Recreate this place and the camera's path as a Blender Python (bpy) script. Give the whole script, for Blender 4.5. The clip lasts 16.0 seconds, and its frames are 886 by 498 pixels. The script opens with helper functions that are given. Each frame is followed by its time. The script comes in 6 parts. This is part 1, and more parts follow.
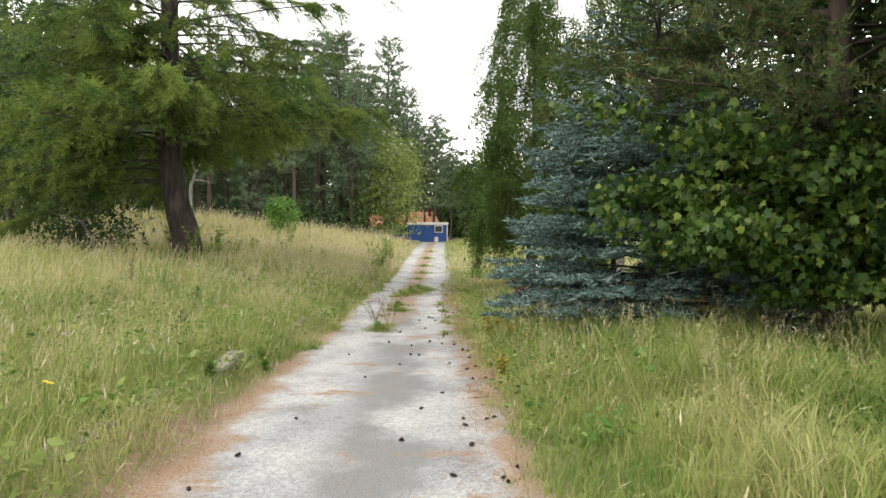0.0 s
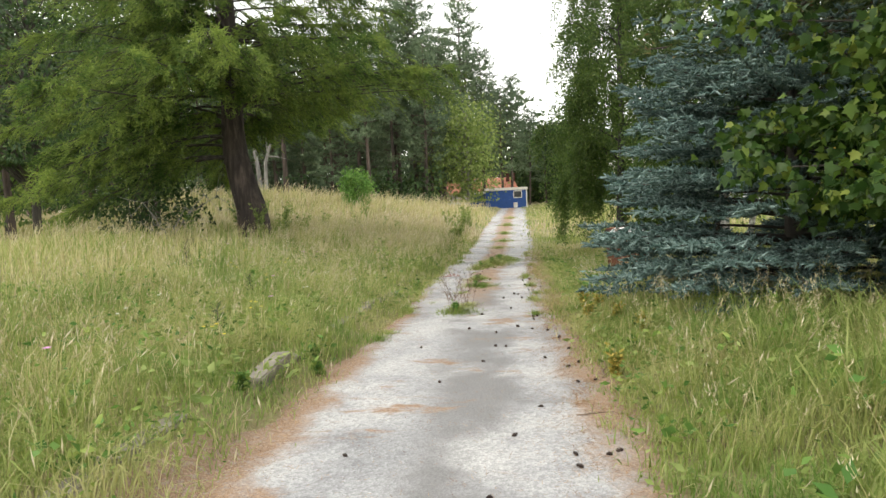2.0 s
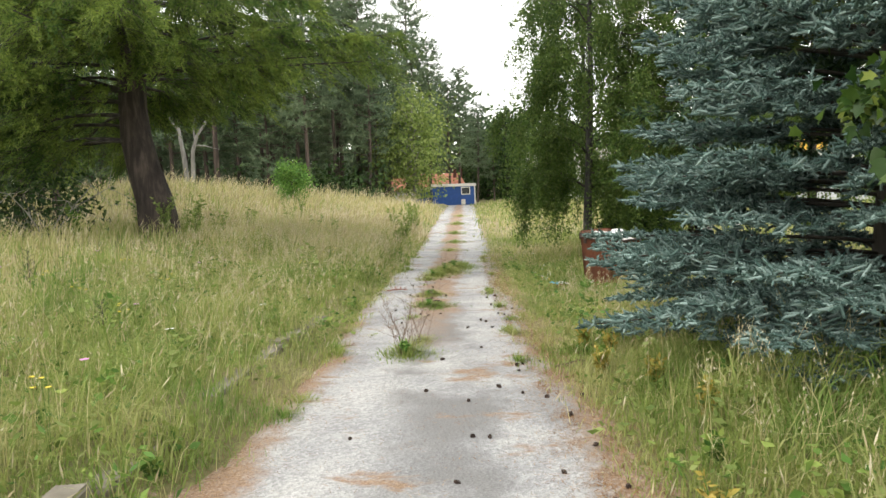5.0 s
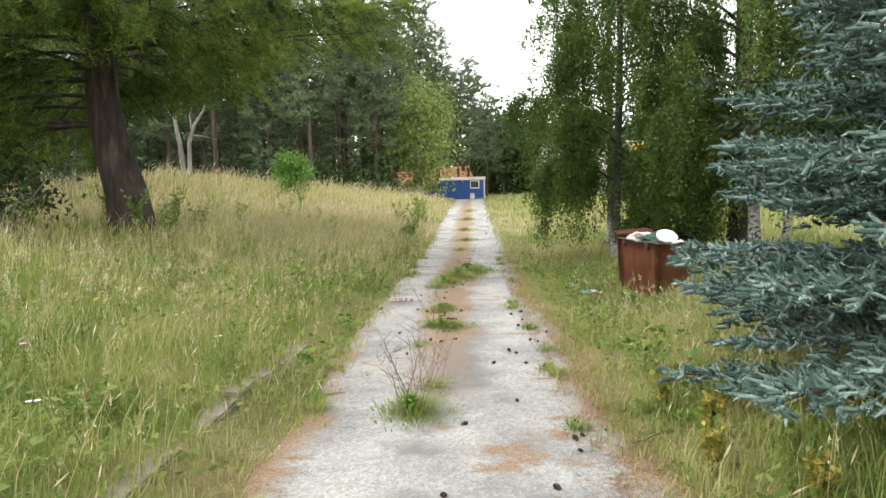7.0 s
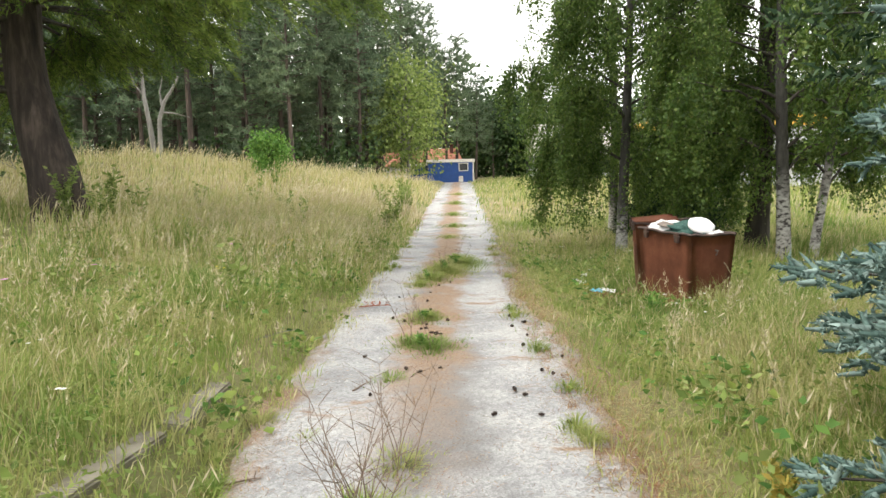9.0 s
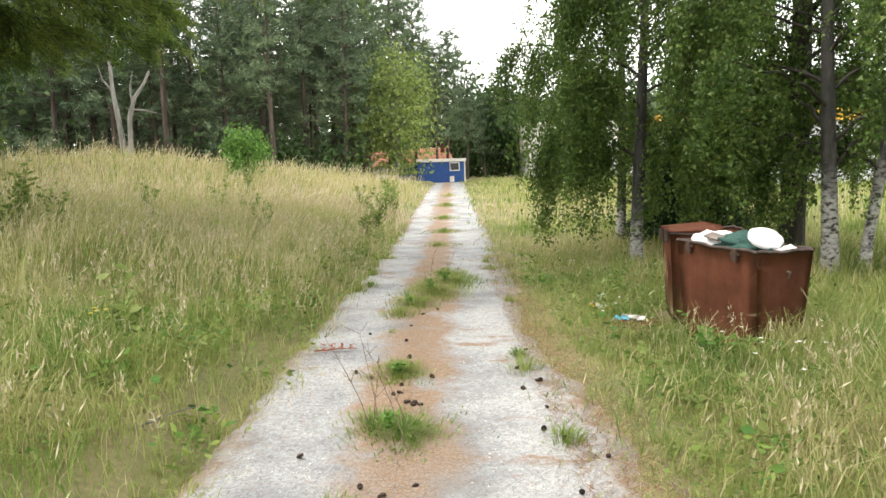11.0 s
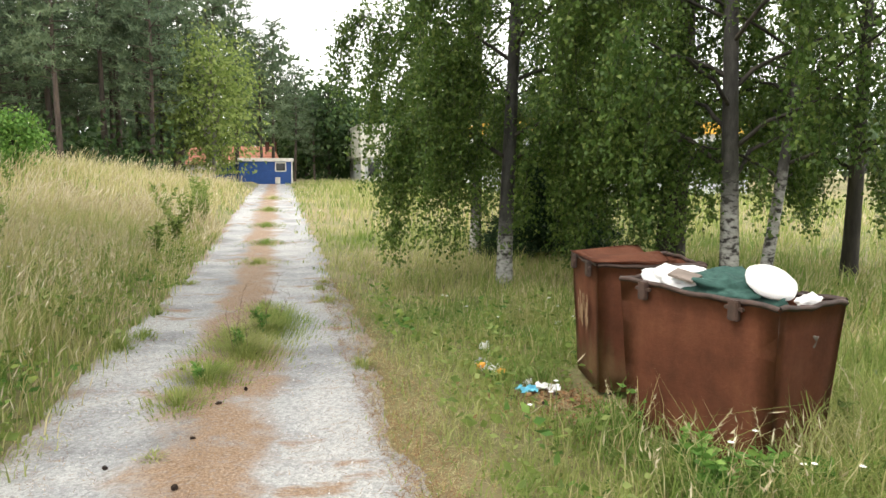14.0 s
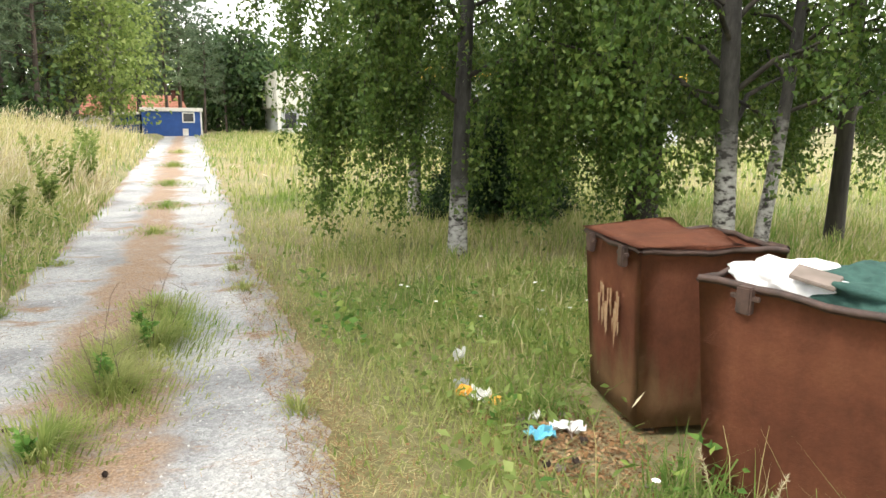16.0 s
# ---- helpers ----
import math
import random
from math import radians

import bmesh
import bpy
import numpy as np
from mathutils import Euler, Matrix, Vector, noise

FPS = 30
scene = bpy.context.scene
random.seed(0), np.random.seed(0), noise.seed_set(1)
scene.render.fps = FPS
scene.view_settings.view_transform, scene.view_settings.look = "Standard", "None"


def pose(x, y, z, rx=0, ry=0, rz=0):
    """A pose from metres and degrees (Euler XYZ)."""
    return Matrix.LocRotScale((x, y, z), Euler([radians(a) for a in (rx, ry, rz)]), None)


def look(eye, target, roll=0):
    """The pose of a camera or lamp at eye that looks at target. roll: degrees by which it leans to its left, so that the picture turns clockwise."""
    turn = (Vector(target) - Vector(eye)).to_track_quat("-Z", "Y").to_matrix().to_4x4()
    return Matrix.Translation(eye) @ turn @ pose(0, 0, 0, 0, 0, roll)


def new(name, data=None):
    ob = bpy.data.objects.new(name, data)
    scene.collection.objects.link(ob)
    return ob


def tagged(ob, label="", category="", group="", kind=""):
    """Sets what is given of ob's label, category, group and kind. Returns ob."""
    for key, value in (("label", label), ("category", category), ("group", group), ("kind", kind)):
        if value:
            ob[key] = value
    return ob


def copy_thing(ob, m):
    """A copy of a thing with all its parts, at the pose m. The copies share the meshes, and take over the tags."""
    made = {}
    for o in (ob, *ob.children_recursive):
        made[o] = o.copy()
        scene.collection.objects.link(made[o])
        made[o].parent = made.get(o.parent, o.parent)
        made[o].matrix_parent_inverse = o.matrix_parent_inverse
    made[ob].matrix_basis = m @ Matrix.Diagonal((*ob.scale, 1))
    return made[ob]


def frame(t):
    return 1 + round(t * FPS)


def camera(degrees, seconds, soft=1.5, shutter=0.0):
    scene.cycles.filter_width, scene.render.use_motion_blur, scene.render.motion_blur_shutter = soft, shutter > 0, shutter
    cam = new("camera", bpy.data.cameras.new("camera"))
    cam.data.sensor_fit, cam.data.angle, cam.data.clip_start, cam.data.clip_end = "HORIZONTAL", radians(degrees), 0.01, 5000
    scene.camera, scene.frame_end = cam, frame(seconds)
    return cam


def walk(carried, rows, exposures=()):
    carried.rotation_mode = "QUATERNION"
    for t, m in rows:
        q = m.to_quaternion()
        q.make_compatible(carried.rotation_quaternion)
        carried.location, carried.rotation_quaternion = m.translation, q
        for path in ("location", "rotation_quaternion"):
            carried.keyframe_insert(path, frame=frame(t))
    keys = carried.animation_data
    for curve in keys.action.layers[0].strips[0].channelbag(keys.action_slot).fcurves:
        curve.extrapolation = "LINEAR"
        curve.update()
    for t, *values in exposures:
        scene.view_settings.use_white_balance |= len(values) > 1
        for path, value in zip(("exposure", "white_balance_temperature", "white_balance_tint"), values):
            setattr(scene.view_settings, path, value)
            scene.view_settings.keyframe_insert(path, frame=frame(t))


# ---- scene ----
cam = camera(64.4, 16.0, soft=1.5)
METRES, EYE, TILT, LEAN, TURN = 17.5, 1.6, 3.6, 0.0, 0.0
ROWS = [
    (0.0, 0.0, 0.0, 0.0, 0.02, -5.55, -0.22),
    (0.5, -0.0032, 0.0223, -0.0012, -0.22, -4.71, 2.62),
    (1.0, -0.0062, 0.0487, -0.005, 5.17, -5.97, 3.29),
    (1.5, -0.008, 0.0767, -0.0065, 3.87, -6.62, 3.6),
    (2.0, -0.0053, 0.1043, -0.0095, 6.15, -8.06, 3.02),
    (2.5, -0.0083, 0.1331, -0.0114, 4.7, -7.7, 2.12),
    (3.0, -0.0076, 0.1636, -0.015, 4.09, -8.32, 3.28),
    (3.5, -0.0125, 0.1937, -0.0175, 5.22, -8.71, 3.67),
    (4.0, -0.0169, 0.2245, -0.0189, 2.55, -9.02, 2.46),
    (6.5, -0.0358, 0.3823, -0.0292, 1.51, -7.67, 1.81),
    (7.0, -0.0367, 0.4151, -0.0323, 2.31, -9.04, 1.75),
    (7.5, -0.0375, 0.4466, -0.0352, -0.39, -8.69, 1.47),
    (8.0, -0.0379, 0.478, -0.0388, 1.83, -9.14, 1.89),
    (10.5, -0.0384, 0.6459, -0.0564, 0.41, -11.25, 0.63),
    (11.0, -0.0369, 0.679, -0.0582, 0.67, -10.4, 1.61),
    (11.5, -0.0352, 0.7123, -0.0607, -0.33, -9.94, 0.41),
    (12.0, -0.0341, 0.7434, -0.0637, -5.9, -9.07, -0.3),
    (12.5, -0.0324, 0.7747, -0.0658, -5.71, -9.21, -0.0),
    (13.0, -0.0373, 0.8042, -0.0686, -8.01, -9.07, -0.34),
    (13.5, -0.0357, 0.8363, -0.074, -6.26, -7.97, 0.01),
    (14.0, -0.034, 0.8691, -0.076, -12.99, -10.13, -1.14),
    (14.5, -0.0311, 0.8998, -0.0809, -12.3, -11.77, 1.75),
    (15.0, -0.0319, 0.9307, -0.0828, -11.16, -12.3, -0.58),
    (15.5, -0.0301, 0.9601, -0.0843, -13.33, -14.53, 0.01),
    (16.0, -0.0242, 0.9902, -0.0879, -19.47, -13.76, -1.74),
]
walk(cam, [(t, pose(0, 0, EYE, TILT, LEAN, TURN) @ pose(METRES * x, METRES * y, METRES * z, 90 + pitch, roll, yaw)) for t, x, y, z, yaw, pitch, roll in ROWS],
     [(0.0, 0.3), (4.0, 0.38), (8.0, 0.54), (11.0, 0.67), (12.5, 0.68), (14.0, 0.6), (14.6, 0.74), (15.0, 0.82), (16.0, 0.92)])

# ---- world, sun, exposure ----
world = bpy.data.worlds.new("overcast_sky")
scene.world = world
world.use_nodes = True
wn, wl = world.node_tree.nodes, world.node_tree.links
wn.clear()
w_out = wn.new("ShaderNodeOutputWorld")
w_bg = wn.new("ShaderNodeBackground")
w_sky = wn.new("ShaderNodeTexSky")
w_sky.sky_type = "NISHITA"
w_sky.sun_disc = False
w_sky.sun_elevation = radians(49)
w_sky.sun_rotation = radians(-111)
w_noise = wn.new("ShaderNodeTexNoise")
w_noise.inputs["Scale"].default_value = 1.6
w_noise.inputs["Detail"].default_value = 5
w_ramp = wn.new("ShaderNodeValToRGB")
w_ramp.color_ramp.elements[0].position = 0.25
w_ramp.color_ramp.elements[0].color = (10.0, 9.9, 9.5, 1)
w_ramp.color_ramp.elements[1].position = 0.75
w_ramp.color_ramp.elements[1].color = (12.2, 12.0, 11.6, 1)
w_mix = wn.new("ShaderNodeMixRGB")
w_mix.inputs[0].default_value = 0.93
wl.new(w_noise.outputs["Fac"], w_ramp.inputs[0])
wl.new(w_sky.outputs[0], w_mix.inputs[1])
wl.new(w_ramp.outputs[0], w_mix.inputs[2])
wl.new(w_mix.outputs[0], w_bg.inputs[0])
w_bg.inputs[1].default_value = 0.165
wl.new(w_bg.outputs[0], w_out.inputs[0])

sun_data = bpy.data.lights.new("sun", "SUN")
sun_data.energy = 1.5
sun_data.angle = radians(25)
sun_data.color = (1.0, 0.93, 0.82)
sun = new("sun", sun_data)
sun.matrix_world = look((-34, -13, 42), (0, 0, 0))
tagged(sun, kind="structure")


# ---- materials ----
def nodes_of(name):
    m = bpy.data.materials.new(name)
    m.use_nodes = True
    return m, m.node_tree.nodes, m.node_tree.links, m.node_tree.nodes["Principled BSDF"]


def ramp(n, l, src, stops):
    r = n.new("ShaderNodeValToRGB")
    cr = r.color_ramp
    while len(cr.elements) < len(stops):
        cr.elements.new(0.5)
    for e, (p, c) in zip(cr.elements, stops):
        e.position, e.color = p, (*c, 1)
    l.new(src, r.inputs[0])
    return r.outputs[0]


def mixc(n, l, fac, a, b, mode="MIX"):
    m = n.new("ShaderNodeMixRGB")
    m.blend_type = mode
    for i, v in enumerate((fac, a, b)):
        if isinstance(v, (int, float)):
            m.inputs[i].default_value = v if i == 0 else (v, v, v, 1)
        elif isinstance(v, tuple):
            m.inputs[i].default_value = (*v, 1)
        else:
            l.new(v, m.inputs[i])
    return m.outputs[0]


def calc(n, l, op, a, b=0.0, c=0.0):
    m = n.new("ShaderNodeMath")
    m.operation = op
    for i, v in enumerate((a, b, c)):
        if isinstance(v, (int, float)):
            m.inputs[i].default_value = v
        else:
            l.new(v, m.inputs[i])
    return m.outputs[0]


def smooth(n, l, v, lo, hi):
    m = n.new("ShaderNodeMapRange")
    m.interpolation_type = "SMOOTHSTEP"
    l.new(v, m.inputs[0])
    m.inputs[1].default_value, m.inputs[2].default_value = lo, hi
    return m.outputs[0]


def noise_tex(n, l, scale, detail=4, coord="Object", rough=0.55, stretch=None):
    t = n.new("ShaderNodeTexNoise")
    t.inputs["Scale"].default_value = scale
    t.inputs["Detail"].default_value = detail
    t.inputs["Roughness"].default_value = rough
    if coord == "World":
        src = n.new("ShaderNodeNewGeometry").outputs["Position"]
    else:
        src = n.new("ShaderNodeTexCoord").outputs["Object"]
    if stretch:
        mp = n.new("ShaderNodeMapping")
        mp.inputs["Scale"].default_value = stretch
        l.new(src, mp.inputs[0])
        src = mp.outputs[0]
    l.new(src, t.inputs["Vector"])
    return t.outputs["Fac"]


def bump(n, l, p, height, dist=0.01, strength=0.6):
    b = n.new("ShaderNodeBump")
    b.inputs["Distance"].default_value = dist
    b.inputs["Strength"].default_value = strength
    l.new(height, b.inputs["Height"])
    l.new(b.outputs[0], p.inputs["Normal"])


def leaf_mat(name, stops, patch=0.35, patch_stops=None, rough=0.55, passing=0.25, patch_scale=0.35, gloss=0.15):
    """Foliage: colour varies leaf by leaf, and in larger patches; some light passes through."""
    m, n, l, p = nodes_of(name)
    isl = n.new("ShaderNodeNewGeometry").outputs["Random Per Island"]
    col = ramp(n, l, isl, stops)
    if patch_stops:
        big = ramp(n, l, noise_tex(n, l, patch_scale, 3, "World"), patch_stops)
        col = mixc(n, l, patch, col, big)
    fine = noise_tex(n, l, 9.0, 2, "World")
    col = mixc(n, l, 0.5, col, ramp(n, l, fine, [(0.3, (0.55, 0.55, 0.55)), (0.7, (1.0, 1.0, 1.0))]), "MULTIPLY")
    l.new(col, p.inputs["Base Color"])
    p.inputs["Roughness"].default_value = rough
    p.inputs["Specular IOR Level"].default_value = gloss
    if passing:
        tr = n.new("ShaderNodeBsdfTranslucent")
        l.new(col, tr.inputs[0])
        mx = n.new("ShaderNodeMixShader")
        mx.inputs[0].default_value = passing
        l.new(p.outputs[0], mx.inputs[1])
        l.new(tr.outputs[0], mx.inputs[2])
        l.new(mx.outputs[0], n["Material Output"].inputs[0])
    return m


def bark_mat(name, stops, scale=6.0, stretch=(1, 1, 0.15), relief=0.03):
    m, n, l, p = nodes_of(name)
    v = noise_tex(n, l, scale, 6, "Object", 0.65, stretch)
    col = ramp(n, l, v, stops)
    col = mixc(n, l, 0.5, col, ramp(n, l, noise_tex(n, l, 1.3, 3), [(0.3, (0.6, 0.6, 0.58)), (0.7, (1, 1, 1))]), "MULTIPLY")
    l.new(col, p.inputs["Base Color"])
    p.inputs["Roughness"].default_value = 0.9
    bump(n, l, p, v, relief, 0.9)
    return m


def plain_mat(name, a, b, scale=5.0, rough=0.7, relief=0.0, metal=0.0):
    m, n, l, p = nodes_of(name)
    v = noise_tex(n, l, scale, 6)
    l.new(ramp(n, l, v, [(0.3, a), (0.7, b)]), p.inputs["Base Color"])
    p.inputs["Roughness"].default_value = rough
    p.inputs["Metallic"].default_value = metal
    if relief:
        bump(n, l, p, noise_tex(n, l, scale * 7, 4), relief, 0.5)
    return m


def ground_mat():
    m, n, l, p = nodes_of("meadow_soil")
    a = noise_tex(n, l, 0.5, 4, "World")
    b = noise_tex(n, l, 14.0, 6, "World", 0.7)
    col = ramp(n, l, a, [(0.3, (0.16, 0.18, 0.06)), (0.5, (0.27, 0.25, 0.11)), (0.7, (0.36, 0.29, 0.16))])
    col = mixc(n, l, 0.75, col, ramp(n, l, b, [(0.3, (0.45, 0.45, 0.43)), (0.65, (1.0, 1.0, 1.0))]), "MULTIPLY")
    l.new(col, p.inputs["Base Color"])
    p.inputs["Roughness"].default_value = 0.95
    bump(n, l, p, b, 0.05, 1.0)
    return m


def road_mat():
    """Worn gravel over old asphalt: pale wheel tracks, rusty pine needles between and along the edges."""
    m, n, l, p = nodes_of("worn_gravel_road")
    pos = n.new("ShaderNodeNewGeometry").outputs["Position"]
    sep = n.new("ShaderNodeSeparateXYZ")
    l.new(pos, sep.inputs[0])
    x, y = sep.outputs[0], sep.outputs[1]
    wob = calc(n, l, "MULTIPLY", calc(n, l, "SUBTRACT", noise_tex(n, l, 1.1, 6, "World", 0.68), 0.5), 1.25)
    # distance from the road's middle line
    mid = calc(n, l, "MULTIPLY", smooth(n, l, y, 0.0, 20.0), -0.42)
    d = calc(n, l, "ADD", calc(n, l, "SUBTRACT", calc(n, l, "ADD", x, 0.57), mid), wob)
    far = smooth(n, l, y, 12.0, 17.0)
    gap = calc(n, l, "ADD", d, 0.10)
    middle = calc(n, l, "MULTIPLY", calc(n, l, "SUBTRACT", 1.0, smooth(n, l, calc(n, l, "ABSOLUTE", gap), 0.17, 0.52)), calc(n, l, "MULTIPLY", far, smooth(n, l, noise_tex(n, l, 1.7, 6, "World", 0.65), 0.24, 0.45)))
    d_edge = calc(n, l, "MULTIPLY", d, calc(n, l, "SUBTRACT", 1.0, calc(n, l, "MULTIPLY", far, 0.14)))
    edge_l = calc(n, l, "SUBTRACT", 1.0, smooth(n, l, d_edge, -1.22, -0.90))
    edge_r = smooth(n, l, d_edge, 0.94, 1.24)
    bands = smooth(n, l, noise_tex(n, l, 1.25, 8, "World", 0.66, (0.75, 1.45, 1.0)), 0.565, 0.66)
    needle = calc(n, l, "MAXIMUM", calc(n, l, "MAXIMUM", middle, bands), calc(n, l, "MAXIMUM", edge_l, edge_r))
    speck = noise_tex(n, l, 95.0, 3, "World", 0.7)
    grit = n.new("ShaderNodeTexVoronoi")
    grit.inputs["Scale"].default_value = 42.0
    l.new(pos, grit.inputs["Vector"])
    pale = ramp(n, l, speck, [(0.32, (0.26, 0.262, 0.262)), (0.5, (0.39, 0.392, 0.39)), (0.68, (0.50, 0.502, 0.50))])
    tint = ramp(n, l, noise_tex(n, l, 1.1, 5, "World"), [(0.32, (0.58, 0.585, 0.60)), (0.48, (0.88, 0.88, 0.89)), (0.64, (1.08, 1.07, 1.05))])
    pale = mixc(n, l, 1.0, pale, tint, "MULTIPLY")
    stone = ramp(n, l, grit.outputs["Color"], [(0.2, (0.5, 0.5, 0.51)), (0.8, (1.25, 1.25, 1.25))])
    pale = mixc(n, l, 0.45, pale, stone, "MULTIPLY")
    # bare old asphalt along the middle at the start of the road
    near = calc(n, l, "SUBTRACT", 1.0, smooth(n, l, y, 14.0, 20.0))
    bare_band = calc(n, l, "SUBTRACT", 1.0, smooth(n, l, calc(n, l, "ABSOLUTE", calc(n, l, "SUBTRACT", d, 0.12)), 0.12, 0.55))
    bare = calc(n, l, "MULTIPLY", calc(n, l, "MULTIPLY", bare_band, smooth(n, l, noise_tex(n, l, 0.9, 5, "World"), 0.30, 0.50)), near)
    grey = ramp(n, l, speck, [(0.3, (0.13, 0.13, 0.132)), (0.7, (0.25, 0.245, 0.24))])
    col = mixc(n, l, bare, pale, grey)
    rust = ramp(n, l, noise_tex(n, l, 60.0, 4, "World", 0.7), [(0.3, (0.13, 0.083, 0.053)), (0.52, (0.28, 0.187, 0.12)), (0.75, (0.44, 0.335, 0.24))])
    soft = calc(n, l, "MULTIPLY", needle, ramp(n, l, noise_tex(n, l, 22.0, 5, "World", 0.7), [(0.33, (0.62, 0.62, 0.62)), (0.5, (1, 1, 1))]))
    col = mixc(n, l, soft, col, rust)
    l.new(col, p.inputs["Base Color"])
    p.inputs["Roughness"].default_value = 0.92
    bump(n, l, p, calc(n, l, "ADD", speck, grit.outputs["Distance"]), 0.008, 0.7)
    return m


def rust_mat(name, stain):
    m, n, l, p = nodes_of(name)
    v = noise_tex(n, l, 3.0, 7, "Object", 0.65)
    fine = noise_tex(n, l, 40.0, 5, "Object", 0.7)
    runs = noise_tex(n, l, 7.0, 5, "Object", 0.6, (1, 1, 0.12))
    col = ramp(n, l, v, [(0.28, (0.165, 0.058, 0.030)), (0.5, (0.245, 0.088, 0.046)), (0.72, (0.32, 0.125, 0.064))])
    col = mixc(n, l, 0.25, col, ramp(n, l, runs, [(0.35, (0.45, 0.42, 0.42)), (0.65, (1.1, 1.1, 1.1))]), "MULTIPLY")
    col = mixc(n, l, 0.3, col, ramp(n, l, fine, [(0.3, (0.6, 0.55, 0.55)), (0.7, (1.15, 1.1, 1.1))]), "MULTIPLY")
    if stain:
        sep = n.new("ShaderNodeSeparateXYZ")
        l.new(n.new("ShaderNodeTexCoord").outputs["Object"], sep.inputs[0])
        ragged = calc(n, l, "ADD", sep.outputs[2], calc(n, l, "MULTIPLY", calc(n, l, "SUBTRACT", runs, 0.5), 1.3))
        mask = calc(n, l, "SUBTRACT", 1.0, smooth(n, l, ragged, 0.15, 0.55))
        col = mixc(n, l, calc(n, l, "MULTIPLY", mask, 0.75), col, ramp(n, l, v, [(0.3, (0.17, 0.10, 0.045)), (0.7, (0.34, 0.22, 0.11))]))
    l.new(col, p.inputs["Base Color"])
    p.inputs["Roughness"].default_value = 0.78
    bump(n, l, p, fine, 0.004, 0.7)
    return m


M_GROUND, M_ROAD, M_RUST = ground_mat(), road_mat(), rust_mat("rusted_steel", False)
M_RUSTPALE = rust_mat("rusted_steel_stained", True)
M_RIM = plain_mat("dark_rusted_rim", (0.03, 0.019, 0.016), (0.095, 0.056, 0.044), 14.0, 0.6, 0.004)
M_GRASS = leaf_mat("green_grass", [(0.0, (0.11, 0.19, 0.045)), (0.4, (0.25, 0.34, 0.085)), (0.75, (0.42, 0.45, 0.16)), (1.0, (0.64, 0.60, 0.33))],
                   0.55, [(0.39, (0.15, 0.285, 0.055)), (0.51, (0.35, 0.42, 0.115)), (0.645, (0.58, 0.55, 0.26))], 0.65, 0.5, 0.7)
M_STRAW = leaf_mat("dry_straw_grass", [(0.0, (0.42, 0.37, 0.17)), (0.5, (0.62, 0.56, 0.29)), (1.0, (0.78, 0.71, 0.46))], 0.3,
                   [(0.35, (0.40, 0.40, 0.12)), (0.65, (0.66, 0.56, 0.30))], 0.7, 0.45)
M_SEED = leaf_mat("grass_seed_heads", [(0.0, (0.44, 0.36, 0.21)), (0.5, (0.64, 0.56, 0.37)), (1.0, (0.78, 0.70, 0.52))], 0.0, None, 0.8, 0.25)
M_LARCH = leaf_mat("larch_needles", [(0.0, (0.045, 0.095, 0.022)), (0.5, (0.10, 0.175, 0.036)), (0.85, (0.19, 0.27, 0.055)), (1.0, (0.30, 0.34, 0.09))], 0.45,
                   [(0.42, (0.05, 0.10, 0.026)), (0.58, (0.36, 0.46, 0.10))], 0.6, 0.5, 0.8)
M_BLUE = leaf_mat("blue_spruce_needles", [(0.0, (0.05, 0.095, 0.082)), (0.5, (0.135, 0.21, 0.185)), (1.0, (0.30, 0.40, 0.37))], 0.0, None, 0.6, 0.05)
M_PINE = leaf_mat("pine_needles", [(0.0, (0.065, 0.105, 0.068)), (0.5, (0.14, 0.20, 0.118)), (1.0, (0.25, 0.30, 0.18))], 0.4,
                  [(0.35, (0.055, 0.10, 0.06)), (0.65, (0.19, 0.25, 0.12))], 0.6, 0.2, 0.12)
M_OLDPINE = leaf_mat("olive_pine_needles", [(0.0, (0.05, 0.085, 0.03)), (0.6, (0.105, 0.155, 0.052)), (0.88, (0.16, 0.20, 0.07)), (1.0, (0.24, 0.14, 0.065))], 0.0, None, 0.6, 0.15)
M_DARKFIR = leaf_mat("dark_spruce_needles", [(0.0, (0.018, 0.04, 0.02)), (0.6, (0.04, 0.08, 0.035)), (1.0, (0.075, 0.12, 0.05))], 0.0, None, 0.6, 0.1)
M_BIRCH = leaf_mat("birch_leaves", [(0.0, (0.05, 0.105, 0.024)), (0.5, (0.10, 0.18, 0.038)), (0.85, (0.18, 0.26, 0.06)), (1.0, (0.30, 0.36, 0.11))], 0.3,
                   [(0.35, (0.06, 0.12, 0.024)), (0.65, (0.18, 0.26, 0.05))], 0.42, 0.42, 0.5, 0.3)
M_MAPLE = leaf_mat("maple_leaves", [(0.0, (0.022, 0.058, 0.012)), (0.5, (0.052, 0.105, 0.018)), (0.85, (0.115, 0.19, 0.03)), (1.0, (0.24, 0.29, 0.055))], 0.0, None, 0.42, 0.35, 0.3, 0.3)
M_YGREEN = leaf_mat("yellow_green_leaves", [(0.0, (0.14, 0.205, 0.055)), (0.5, (0.25, 0.335, 0.09)), (1.0, (0.38, 0.45, 0.16))], 0.0, None, 0.55, 0.45)
M_DARKLEAF = leaf_mat("dark_green_leaves", [(0.0, (0.025, 0.055, 0.018)), (0.5, (0.05, 0.095, 0.03)), (1.0, (0.10, 0.15, 0.05))], 0.0, None, 0.5, 0.2)
M_BUSH = leaf_mat("bright_bush_leaves", [(0.0, (0.10, 0.22, 0.045)), (0.6, (0.17, 0.33, 0.07)), (1.0, (0.27, 0.42, 0.10))], 0.0, None, 0.5, 0.3)
